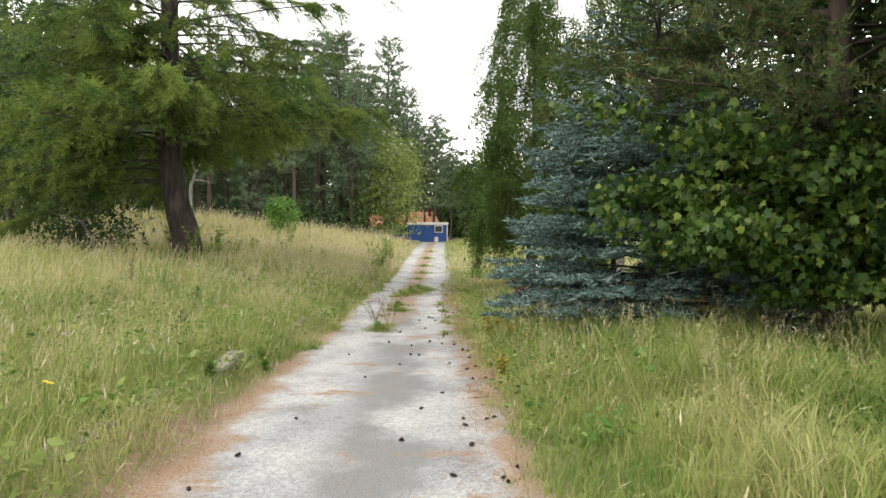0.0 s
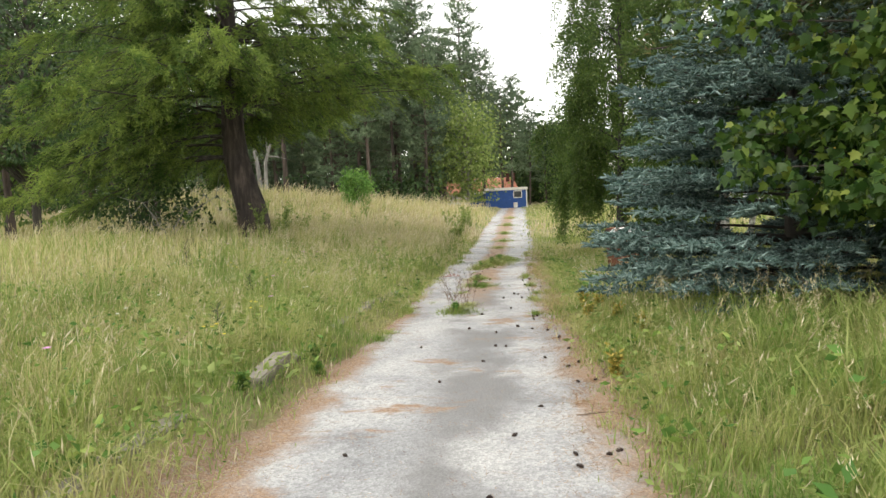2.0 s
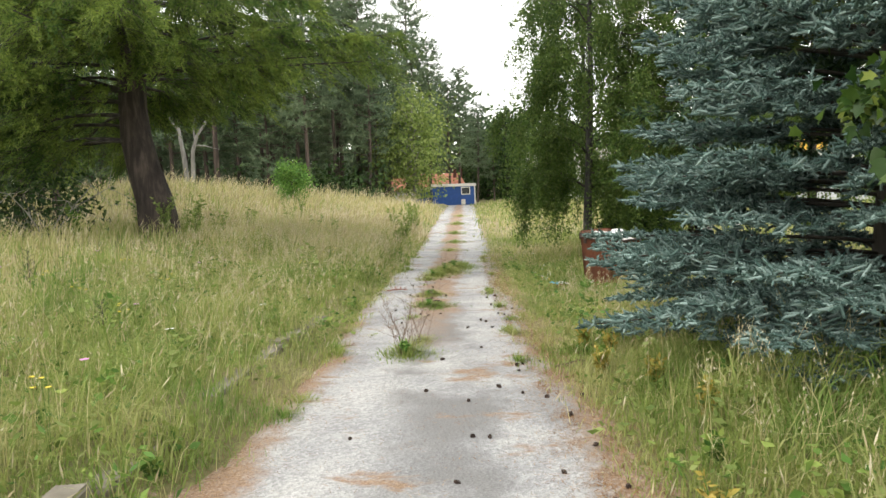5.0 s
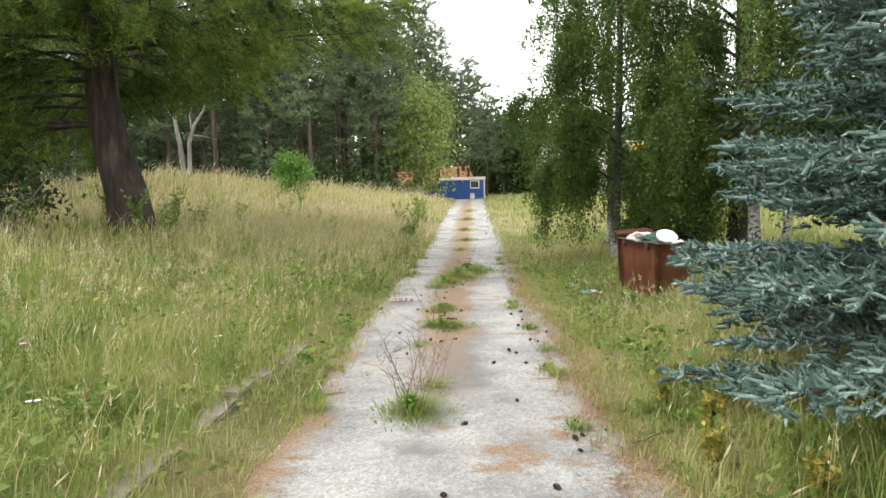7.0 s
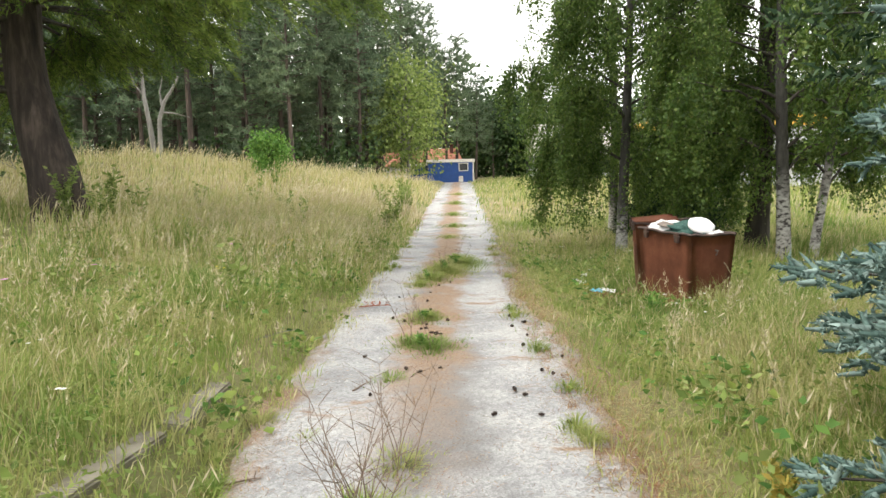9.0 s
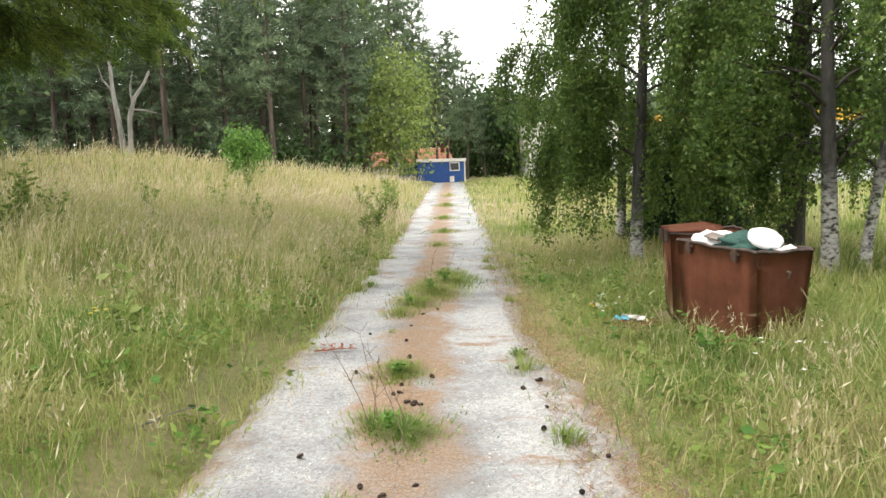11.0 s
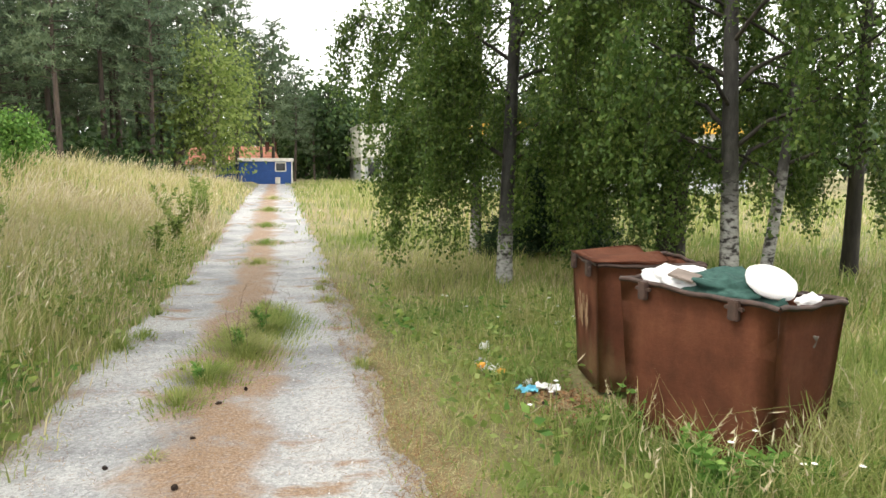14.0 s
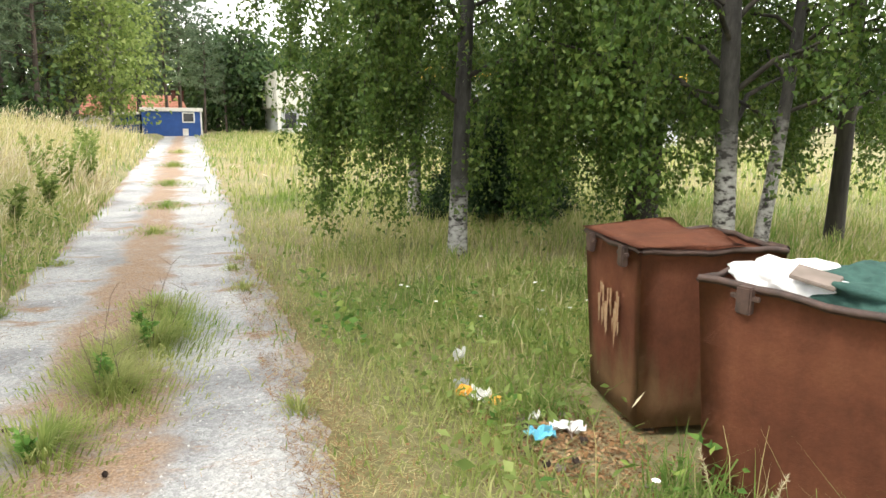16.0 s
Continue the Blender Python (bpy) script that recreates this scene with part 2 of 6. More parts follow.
M_WEED = leaf_mat("weed_leaves", [(0.0, (0.08, 0.18, 0.04)), (0.6, (0.17, 0.29, 0.06)), (1.0, (0.33, 0.40, 0.10))], 0.0, None, 0.55, 0.3)
M_YELLOWWEED = leaf_mat("yellowing_weed_leaves", [(0.0, (0.22, 0.22, 0.05)), (0.6, (0.46, 0.37, 0.08)), (1.0, (0.60, 0.46, 0.14))], 0.0, None, 0.6, 0.3)
M_LARCHBARK = bark_mat("larch_bark", [(0.3, (0.016, 0.013, 0.011)), (0.5, (0.05, 0.038, 0.032)), (0.7, (0.12, 0.092, 0.078))], 7.0, (1, 1, 0.12), 0.06)
M_PINEBARK = bark_mat("pine_bark", [(0.3, (0.03, 0.024, 0.021)), (0.5, (0.08, 0.06, 0.05)), (0.7, (0.15, 0.11, 0.09))], 5.0)
M_GREYBARK = bark_mat("grey_dead_wood", [(0.3, (0.13, 0.125, 0.115)), (0.5, (0.25, 0.24, 0.225)), (0.7, (0.38, 0.37, 0.35))], 5.0)
M_DARKBARK = bark_mat("dark_bark", [(0.3, (0.02, 0.018, 0.015)), (0.5, (0.05, 0.044, 0.036)), (0.7, (0.10, 0.088, 0.07))], 6.0)


def birch_bark(name, lo, hi):
    m, n, l, p = nodes_of(name)
    tc = n.new("ShaderNodeTexCoord").outputs["Object"]
    sep = n.new("ShaderNodeSeparateXYZ")
    l.new(tc, sep.inputs[0])
    marks = noise_tex(n, l, 4.0, 6, "Object", 0.62, (1.9, 1.9, 3.4))
    rough_part = calc(n, l, "ADD", smooth(n, l, sep.outputs[2], lo, hi), calc(n, l, "MULTIPLY", calc(n, l, "SUBTRACT", noise_tex(n, l, 2.2, 5), 0.5), 1.1))
    white = ramp(n, l, marks, [(0.40, (0.035, 0.03, 0.028)), (0.50, (0.34, 0.33, 0.315)), (0.72, (0.54, 0.53, 0.51))])
    dark = ramp(n, l, noise_tex(n, l, 8.0, 6, "Object", 0.7, (1, 1, 0.3)), [(0.3, (0.014, 0.013, 0.012)), (0.7, (0.085, 0.08, 0.072))])
    l.new(mixc(n, l, smooth(n, l, rough_part, 0.15, 0.75), white, dark), p.inputs["Base Color"])
    p.inputs["Roughness"].default_value = 0.8
    bump(n, l, p, marks, 0.02, 0.7)
    return m


M_BIRCHBARK = birch_bark("birch_bark", 0.2, 1.9)
M_WHITEBIRCH = birch_bark("white_birch_bark", 0.7, 3.0)
M_CONCRETE = plain_mat("weathered_concrete", (0.13, 0.115, 0.085), (0.27, 0.245, 0.20), 6.0, 0.9, 0.006)
M_STONE = plain_mat("pale_pebbles", (0.35, 0.34, 0.32), (0.6, 0.59, 0.57), 3.0, 0.85)
M_CONE = plain_mat("brown_cone_scales", (0.02, 0.013, 0.01), (0.07, 0.045, 0.032), 60.0, 0.85, 0.004)
M_TWIG = plain_mat("dead_twigs", (0.10, 0.07, 0.05), (0.26, 0.19, 0.14), 20.0, 0.9)
M_RUSTNEEDLE = leaf_mat("fallen_brown_needles", [(0.0, (0.13, 0.065, 0.03)), (0.6, (0.30, 0.17, 0.08)), (1.0, (0.46, 0.31, 0.17))], 0.0, None, 0.85, 0.0)
M_BLUEPAINT = plain_mat("blue_painted_steel", (0.012, 0.06, 0.23), (0.018, 0.08, 0.30), 2.5, 0.55)
# blue of the lean-to wall, with its shade put into the colour
M_SHADEDBLUE = plain_mat("shaded_blue_boards", (0.02, 0.05, 0.13), (0.03, 0.07, 0.18), 2.5, 0.7)
M_WHITEPAINT = plain_mat("dirty_white_paint", (0.60, 0.57, 0.52), (0.76, 0.74, 0.70), 3.0, 0.6)
M_CREAM = plain_mat("cream_sheet_cladding", (0.56, 0.55, 0.49), (0.66, 0.65, 0.59), 1.2, 0.6)
M_PALEWALL = plain_mat("pale_grey_render", (0.42, 0.44, 0.46), (0.56, 0.58, 0.60), 1.5, 0.85)
M_YELLOW = plain_mat("yellow_painted_fascia", (0.72, 0.40, 0.04), (0.82, 0.50, 0.07), 2.0, 0.6)
M_ORANGE = plain_mat("orange_roof_tiles", (0.46, 0.19, 0.12), (0.58, 0.28, 0.20), 4.0, 0.85)
M_DARKPOST = plain_mat("dark_red_post", (0.06, 0.025, 0.02), (0.13, 0.055, 0.04), 12.0, 0.9)
M_BAG = plain_mat("white_plastic_bag", (0.74, 0.74, 0.75), (0.84, 0.84, 0.84), 6.0, 0.4, 0.006)
M_CLOTH = plain_mat("dark_green_cloth", (0.012, 0.05, 0.042), (0.045, 0.115, 0.095), 14.0, 0.85, 0.01)
M_CARD = plain_mat("brown_cardboard", (0.15, 0.12, 0.10), (0.27, 0.22, 0.19), 6.0, 0.85)
M_LITTERW = plain_mat("white_paper", (0.66, 0.66, 0.66), (0.82, 0.82, 0.80), 9.0, 0.6)
M_LITTERO = plain_mat("orange_foil", (0.75, 0.33, 0.03), (0.85, 0.46, 0.07), 9.0, 0.45)
M_LITTERB = plain_mat("light_blue_film", (0.10, 0.45, 0.62), (0.20, 0.58, 0.74), 9.0, 0.4)
M_PINKFL = plain_mat("pink_petals", (0.55, 0.22, 0.48), (0.66, 0.34, 0.60), 30.0, 0.6)
M_YELLOWFL = plain_mat("yellow_petals", (0.72, 0.55, 0.03), (0.82, 0.68, 0.08), 30.0, 0.6)
M_WHITEFL = plain_mat("white_petals", (0.76, 0.76, 0.72), (0.84, 0.84, 0.80), 30.0, 0.6)
M_REDTWIG = plain_mat("reddish_dead_twig", (0.22, 0.05, 0.025), (0.38, 0.12, 0.06), 20.0, 0.85)


def glass_mat():
    m, n, l, p = nodes_of("window_glass")
    p.inputs["Base Color"].default_value = (0.02, 0.022, 0.025, 1)
    p.inputs["Roughness"].default_value = 0.08
    return m


M_GLASS = glass_mat()

# ---- mesh tools ----
rng = np.random.default_rng(7)


class Soup:
    """Triangles gathered into one mesh."""

    def __init__(self):
        self.v, self.f, self.n = [], [], 0

    def add(self, v, f):
        v = np.asarray(v, float).reshape(-1, 3)
        f = np.asarray(f, int).reshape(-1, 3)
        self.v.append(v)
        self.f.append(f + self.n)
        self.n += len(v)

    def tube(self, pts, radii, sides=6):
        pts = np.asarray(pts, float)
        radii = np.broadcast_to(radii, (len(pts),))
        t = np.gradient(pts, axis=0)
        t /= np.linalg.norm(t, axis=1)[:, None] + 1e-9
        ref = np.array([0.0, 1.0, 0.0]) if abs(t[:, 2]).mean() > 0.6 else np.array([0.0, 0.0, 1.0])
        a = np.cross(t, ref)
        a /= np.linalg.norm(a, axis=1)[:, None] + 1e-9
        b = np.cross(t, a)
        ang = np.arange(sides) * 2 * np.pi / sides
        ring = pts[:, None] + radii[:, None, None] * (np.cos(ang)[None, :, None] * a[:, None] + np.sin(ang)[None, :, None] * b[:, None])
        k = len(pts)
        i, j = np.meshgrid(np.arange(k - 1), np.arange(sides), indexing="ij")
        p0, p1 = i * sides + j, i * sides + (j + 1) % sides
        q0, q1 = p0 + sides, p1 + sides
        f = np.concatenate([np.stack([p0, q1, p1], -1).reshape(-1, 3), np.stack([p0, q0, q1], -1).reshape(-1, 3)])
        self.add(ring.reshape(-1, 3), f)

    def scatter(self, tv, tf, mats, pos):
        """The template (tv, tf) at each place, turned and scaled by its 3 x 3 matrix."""
        v = np.einsum("nij,kj->nki", mats, tv) + pos[:, None]
        f = tf[None] + (np.arange(len(pos)) * len(tv))[:, None, None]
        self.add(v.reshape(-1, 3), f.reshape(-1, 3))

    def mesh(self, name, smooth_faces=False):
        v, f = np.concatenate(self.v), np.concatenate(self.f)
        me = bpy.data.meshes.new(name)
        me.vertices.add(len(v))
        me.vertices.foreach_set("co", v.astype(np.float32).ravel())
        me.loops.add(f.size)
        me.loops.foreach_set("vertex_index", f.astype(np.int32).ravel())
        me.polygons.add(len(f))
        me.polygons.foreach_set("loop_start", np.arange(0, f.size, 3, dtype=np.int32))
        me.update(calc_edges=True)
        me.validate()
        if smooth_faces:
            me.polygons.foreach_set("use_smooth", np.ones(len(f), bool))
        return me


def unit(v):
    return v / (np.linalg.norm(v, axis=-1, keepdims=True) + 1e-9)


def frames_along(d, roll=None):
    """3 x 3 matrices whose z axis points along the directions d."""
    d = unit(np.asarray(d, float))
    ref = np.where(np.abs(d[:, 2:3]) > 0.9, np.array([[1.0, 0, 0]]), np.array([[0, 0, 1.0]]))
    a = unit(np.cross(ref, d))
    b = np.cross(d, a)
    if roll is not None:
        c, s = np.cos(roll)[:, None], np.sin(roll)[:, None]
        a, b = c * a + s * b, c * b - s * a
    return np.stack([a, b, d], -1)


def part(name, data, material, parent, label=""):
    """One mesh object under a thing or a part. data: a mesh, a Soup or a bmesh."""
    if isinstance(data, Soup):
        data = data.mesh(name)
    elif isinstance(data, bmesh.types.BMesh):
        me = bpy.data.meshes.new(name)
        data.to_mesh(me)
        data.free()
        data = me
    if material and not data.materials:
        data.materials.append(material)
    ob = new(name, data)
    if parent:
        ob.parent = parent
    if label:
        tagged(ob, label)
    return ob


def thing(name, at, label, category, group="", kind="", rz=0.0):
    ob = new(name)
    ob.empty_display_size = 0.2
    ob.matrix_basis = pose(*at, 0, 0, rz)
    return tagged(ob, label, category, group, kind)


def box(bm, x0, x1, y0, y1, z0, z1, bevel=0.0):
    r = bmesh.ops.create_cube(bm, size=1.0, matrix=Matrix.Translation(((x0 + x1) / 2, (y0 + y1) / 2, (z0 + z1) / 2)) @ Matrix.Diagonal((x1 - x0, y1 - y0, z1 - z0, 1)))
    if bevel:
        edges = list({e for v in r["verts"] for e in v.link_edges})
        bmesh.ops.bevel(bm, geom=edges, offset=bevel, segments=2, affect="EDGES", clamp_overlap=True)
    return bm


def boxed(*args, bevel=0.0):
    return box(bmesh.new(), *args, bevel=bevel)


# ---- the lie of the land ----
def sstep(v):
    v = np.clip(v, 0, 1)
    return v * v * (3 - 2 * v)


PROFILE_Y = (-60, 0, 10, 20, 26, 31, 36, 42, 52, 65, 80, 400)
PROFILE_Z = (0.5, 0, -0.267, -0.534, -0.67, -0.72, -0.66, -0.52, -0.33, -0.24, -0.2, -0.2)


def road_mid(y):
    return -0.57 - 0.42 * sstep(np.asarray(y, float) / 20.0)


def height(x, y):
    x, y = np.asarray(x, float), np.asarray(y, float)
    z = (np.interp(y - 1.5, PROFILE_Y, PROFILE_Z) + np.interp(y, PROFILE_Y, PROFILE_Z) + np.interp(y + 1.5, PROFILE_Y, PROFILE_Z)) / 3
    dl = np.maximum(0, road_mid(y) - 1.3 - x)
    dr = np.maximum(0, x - road_mid(y) - 1.25)
    z = z + 0.2 * sstep(dl / 0.45) + 0.8 * sstep((dl - 0.4) / 7.0) * (1 - sstep((y - 60) / 20))
    z = z + 1.45 * np.exp(-((x + 19) / 7.5) ** 2 - ((y - 47) / 9.0) ** 2)
    z = z + 0.22 * np.exp(-((x + 8.2) / 4.0) ** 2 - ((y - 23.5) / 4.5) ** 2)
    verge = 0.16 - 0.42 * sstep((y - 11) / 6.0) + 0.26 * sstep((y - 30) / 12)
    z = z + verge * sstep(dr / 1.3)
    off = sstep((dl + dr) / 1.0)
    z = z + off * (0.05 * np.sin(x * 1.7 + y * 0.6) * np.sin(y * 1.3 - x * 0.4) + 0.03 * np.sin(x * 3.9 + 1) * np.sin(y * 3.1))
    return z


def ground_z(x, y):
    return float(height(x, y))


def grid_mesh(name, xs, ys, zf):
    X, Y = np.meshgrid(xs, ys)
    v = np.stack([X, Y, zf(X, Y)], -1).reshape(-1, 3)
    nx, ny = len(xs), len(ys)
    i, j = np.meshgrid(np.arange(ny - 1), np.arange(nx - 1), indexing="ij")
    a = i * nx + j
    f = np.concatenate([np.stack([a, a + 1, a + nx + 1], -1).reshape(-1, 3), np.stack([a, a + nx + 1, a + nx], -1).reshape(-1, 3)])
    s = Soup()
    s.add(v, f)
    return s.mesh(name, True)


gx = np.concatenate([[-900, -400, -200, -120, -80, -60], np.arange(-48, -12, 1.2), np.arange(-12, 10, 0.25), np.arange(10, 40, 1.2), [50, 70, 100, 180, 400, 900]])
gy = np.concatenate([[-300, -150, -80, -40, -20, -10], np.arange(-6, 34, 0.25), np.arange(34, 90, 1.0), [100, 120, 160, 250, 500, 1000, 2000]])
ground = part("ground", grid_mesh("ground", gx, gy, height), M_GROUND, None)
tagged(ground, "grassy meadow soil along the gravel road", "ground", kind="structure")


def road_surface():
    """The gravel strip: slightly crowned, ruts worn in, ragged edges that sink under the grass."""
    ys = np.arange(-8, 74, 0.12)
    us = np.linspace(-1, 1, 37)
    U, Y = np.meshgrid(us, ys)
    rr = np.random.default_rng(3)
    def ragged():
        w = sum(rr.normal(0, 1, int(len(ys) / k) + 3)[(np.arange(len(ys)) / k).astype(int)] * a for k, a in ((12, 0.04), (5, 0.04), (2, 0.03)))
        return np.convolve(w, np.ones(5) / 5, "same")[:, None]
    ragl, ragr = ragged(), ragged()
    half = 1.32 + np.where(U < 0, ragl + 0.24 * (1 - sstep((Y - 8) / 4)), ragr + 0.16 * (1 - sstep((Y - 8) / 5)))
    X = road_mid(Y) + U * half
    base = height(X, Y)
    d = X - road_mid(Y)
    lift = 0.035 * (1 - sstep((np.abs(U) - 0.82) / 0.18)) - 0.012 * sstep((np.abs(U) - 0.9) / 0.1)
    ruts = -0.022 * (np.exp(-((d + 0.75) / 0.3) ** 2) + np.exp(-((d - 0.6) / 0.33) ** 2)) * sstep((Y - 10) / 8)
    rough = 0.007 * np.sin(X * 9 + Y * 2) * np.sin(Y * 7 - X * 3) + 0.005 * np.sin(X * 23) * np.sin(Y * 19 + X * 5)
    Z = base + lift + ruts * (1 - np.abs(U)) ** 0.3 + rough
    v = np.stack([X, Y, Z], -1).reshape(-1, 3)
    nx, ny = len(us), len(ys)
    i, j = np.meshgrid(np.arange(ny - 1), np.arange(nx - 1), indexing="ij")
    a = i * nx + j
    f = np.concatenate([np.stack([a, a + 1, a + nx + 1], -1).reshape(-1, 3), np.stack([a, a + nx + 1, a + nx], -1).reshape(-1, 3)])
    s = Soup()
    s.add(v, f)
    return s.mesh("road", True)


road = part("road", road_surface(), M_ROAD, None)
tagged(road, "narrow worn gravel road with pale wheel tracks and brown needles", "road", kind="structure")


def road_top(x, y):
    return ground_z(x, y) + 0.03


# ---- buildings ----
def blue_hut():
    x0, x1, y0, z0 = -3.75, 0.48, 75.0, -0.22
    hut = thing("site_hut", ((x0 + x1) / 2, y0, z0), "blue steel site hut with a white flat roof", "hut")
    w = (x1 - x0) / 2
    part("wall", boxed(-w, w, 0, 2.6, 0, 1.84), M_BLUEPAINT, hut)
    part("roof", boxed(-w - 0.12, w + 0.1, -0.15, 2.75, 1.84, 2.12, bevel=0.02), M_WHITEPAINT, hut, "dirty white roof edge")
    part("corner_post", boxed(w - 0.1, w + 0.015, -0.03, 0.06, 0, 1.84), M_WHITEPAINT, hut)
    for i in range(14):
        xx = -w + 0.15 + i * 0.29
        part("panel_rib", boxed(xx, xx + 0.035, -0.018, 0.0, 0.02, 1.82), M_BLUEPAINT, hut)
    win = part("window", boxed(0.75, 1.58, -0.03, -0.02, 1.06, 1.74), M_GLASS, hut)
    for a in ((0.72, 1.61, 1.70, 1.78), (0.72, 1.61, 1.02, 1.10)):
        part("frame", boxed(a[0], a[1], -0.06, -0.015, a[2], a[3]), M_WHITEPAINT, win, "white window frame")
    for a in ((0.72, 0.80), (1.53, 1.61)):
        part("frame", boxed(a[0], a[1], -0.058, -0.017, 1.10, 1.70), M_WHITEPAINT, win, "white window frame")
    part("hatch", boxed(0.72, 1.12, -0.05, -0.01, 0.04, 0.56, bevel=0.01), M_WHITEPAINT, hut, "small white service hatch")
    # the lower lean-to beside it
    lean = thing("lean_to_shed", (x0 - 0.1, y0 + 0.5, z0), "shaded blue lean-to shed with a pale roof beside the hut", "shed")
    part("wall", boxed(-1.9, -0.02, 0, 2.0, 0, 1.6), M_SHADEDBLUE, lean)
    part("roof", boxed(-2.3, -0.03, -0.3, 2.2, 1.6, 1.78, bevel=0.02), M_WHITEPAINT, lean, "pale flat roof")
    part("post", boxed(-2.2, -2.1, -0.2, -0.1, 0, 1.6), M_WHITEPAINT, lean)


def orange_house():
    h = thing("orange_roofed_house", (-5.0, 92, -0.75), "low house with an orange tiled roof behind the hut", "house")
    part("wall", boxed(-5.2, 4.4, 0, 7, 0, 2.1), M_PALEWALL, h)
    bm = bmesh.new()
    pts = [(-5.6, -0.5, 2.1), (4.8, -0.5, 2.1), (4.8, 7.5, 2.1), (-5.6, 7.5, 2.1), (-4.6, 3.5, 4.1), (3.8, 3.5, 4.1)]
    vs = [bm.verts.new(p) for p in pts]
    for f in ((0, 1, 5, 4), (2, 3, 4, 5), (1, 2, 5), (3, 0, 4), (3, 2, 1, 0)):
        bm.faces.new([vs[i] for i in f])
    rf = part("roof", bm, M_ORANGE, h, "orange tiled roof")
    # two dark trunk-like uprights before the roof, built here in chimney shape
    for x in (3.0, 3.75):
        ch = part("dark_post", boxed(x, x + 0.42, 2.2, 2.7, 2.6, 4.5, bevel=0.02), M_DARKPOST, h, "dark trunk-like post at the orange roof")
        part("cap", boxed(x - 0.05, x + 0.47, 2.15, 2.75, 4.5, 4.58), M_DARKPOST, ch)
    for i in range(9):
        t = i / 9
        part("tile_row", boxed(-5.6 + t + 0.02, 4.8 - t - 0.02, -0.52 + 4.0 * t, -0.44 + 4.0 * t, 2.12 + 2.0 * t, 2.19 + 2.0 * t), M_ORANGE, rf)


def cream_building():
    b = thing("cream_clad_building", (6.7, 80, -0.45), "tall cream clad building with a pale grey ground floor", "building")
    part("ground_floor", boxed(0.35, 13, 0.4, 14, 0, 2.55), M_PALEWALL, b, "pale grey rendered ground floor")
    part("upper_floor", boxed(0, 13.4, 0, 14, 2.55, 5.45), M_CREAM, b, "cream sheet cladding")
    for i in range(6):
        part("pillar", boxed(0.05 + i * 1.9, 0.33 + i * 1.9, 0.05, 0.33, 0, 2.55), M_WHITEPAINT, b)
    for i in range(26):
        part("cladding_rib", boxed(0.1 + i * 0.5, 0.14 + i * 0.5, -0.02, 0.0, 2.6, 5.4), M_CREAM, b)
    for i in range(4):
        w = part("window", boxed(0.7 + i * 1.9, 1.7 + i * 1.9, 0.37, 0.395, 0.8, 2.1), M_GLASS, b)
        part("frame", boxed(0.66 + i * 1.9, 1.74 + i * 1.9, 0.34, 0.39, 0.7, 0.8), M_WHITEPAINT, w)
    part("roof_edge", boxed(-0.06, 13.46, -0.06, 14.06, 5.45, 5.6), M_WHITEPAINT, b)


def yellow_building():
    b = thing("yellow_trimmed_building", (11.6, 52, -0.5), "low pale building with a yellow roof edge behind the birches", "building")
    part("wall", boxed(0.2, 15, 0.2, 10, 0, 3.75), M_PALEWALL, b)
    part("fascia", boxed(0, 15.2, 0, 10.2, 3.75, 4.4), M_YELLOW, b, "yellow painted roof edge")
    for i in range(5):
        w = part("window", boxed(1.0 + i * 2.8, 2.6 + i * 2.8, 0.14, 0.19, 1.2, 2.7), M_GLASS, b)
        for z in (1.12, 2.68):
            part("frame", boxed(0.95 + i * 2.8, 2.65 + i * 2.8, 0.10, 0.2, z, z + 0.1), M_WHITEPAINT, w)
        part("frame", boxed(1.76 + i * 2.8, 1.84 + i * 2.8, 0.11, 0.19, 1.22, 2.68), M_WHITEPAINT, w)


blue_hut()
orange_house()
cream_building()
yellow_building()


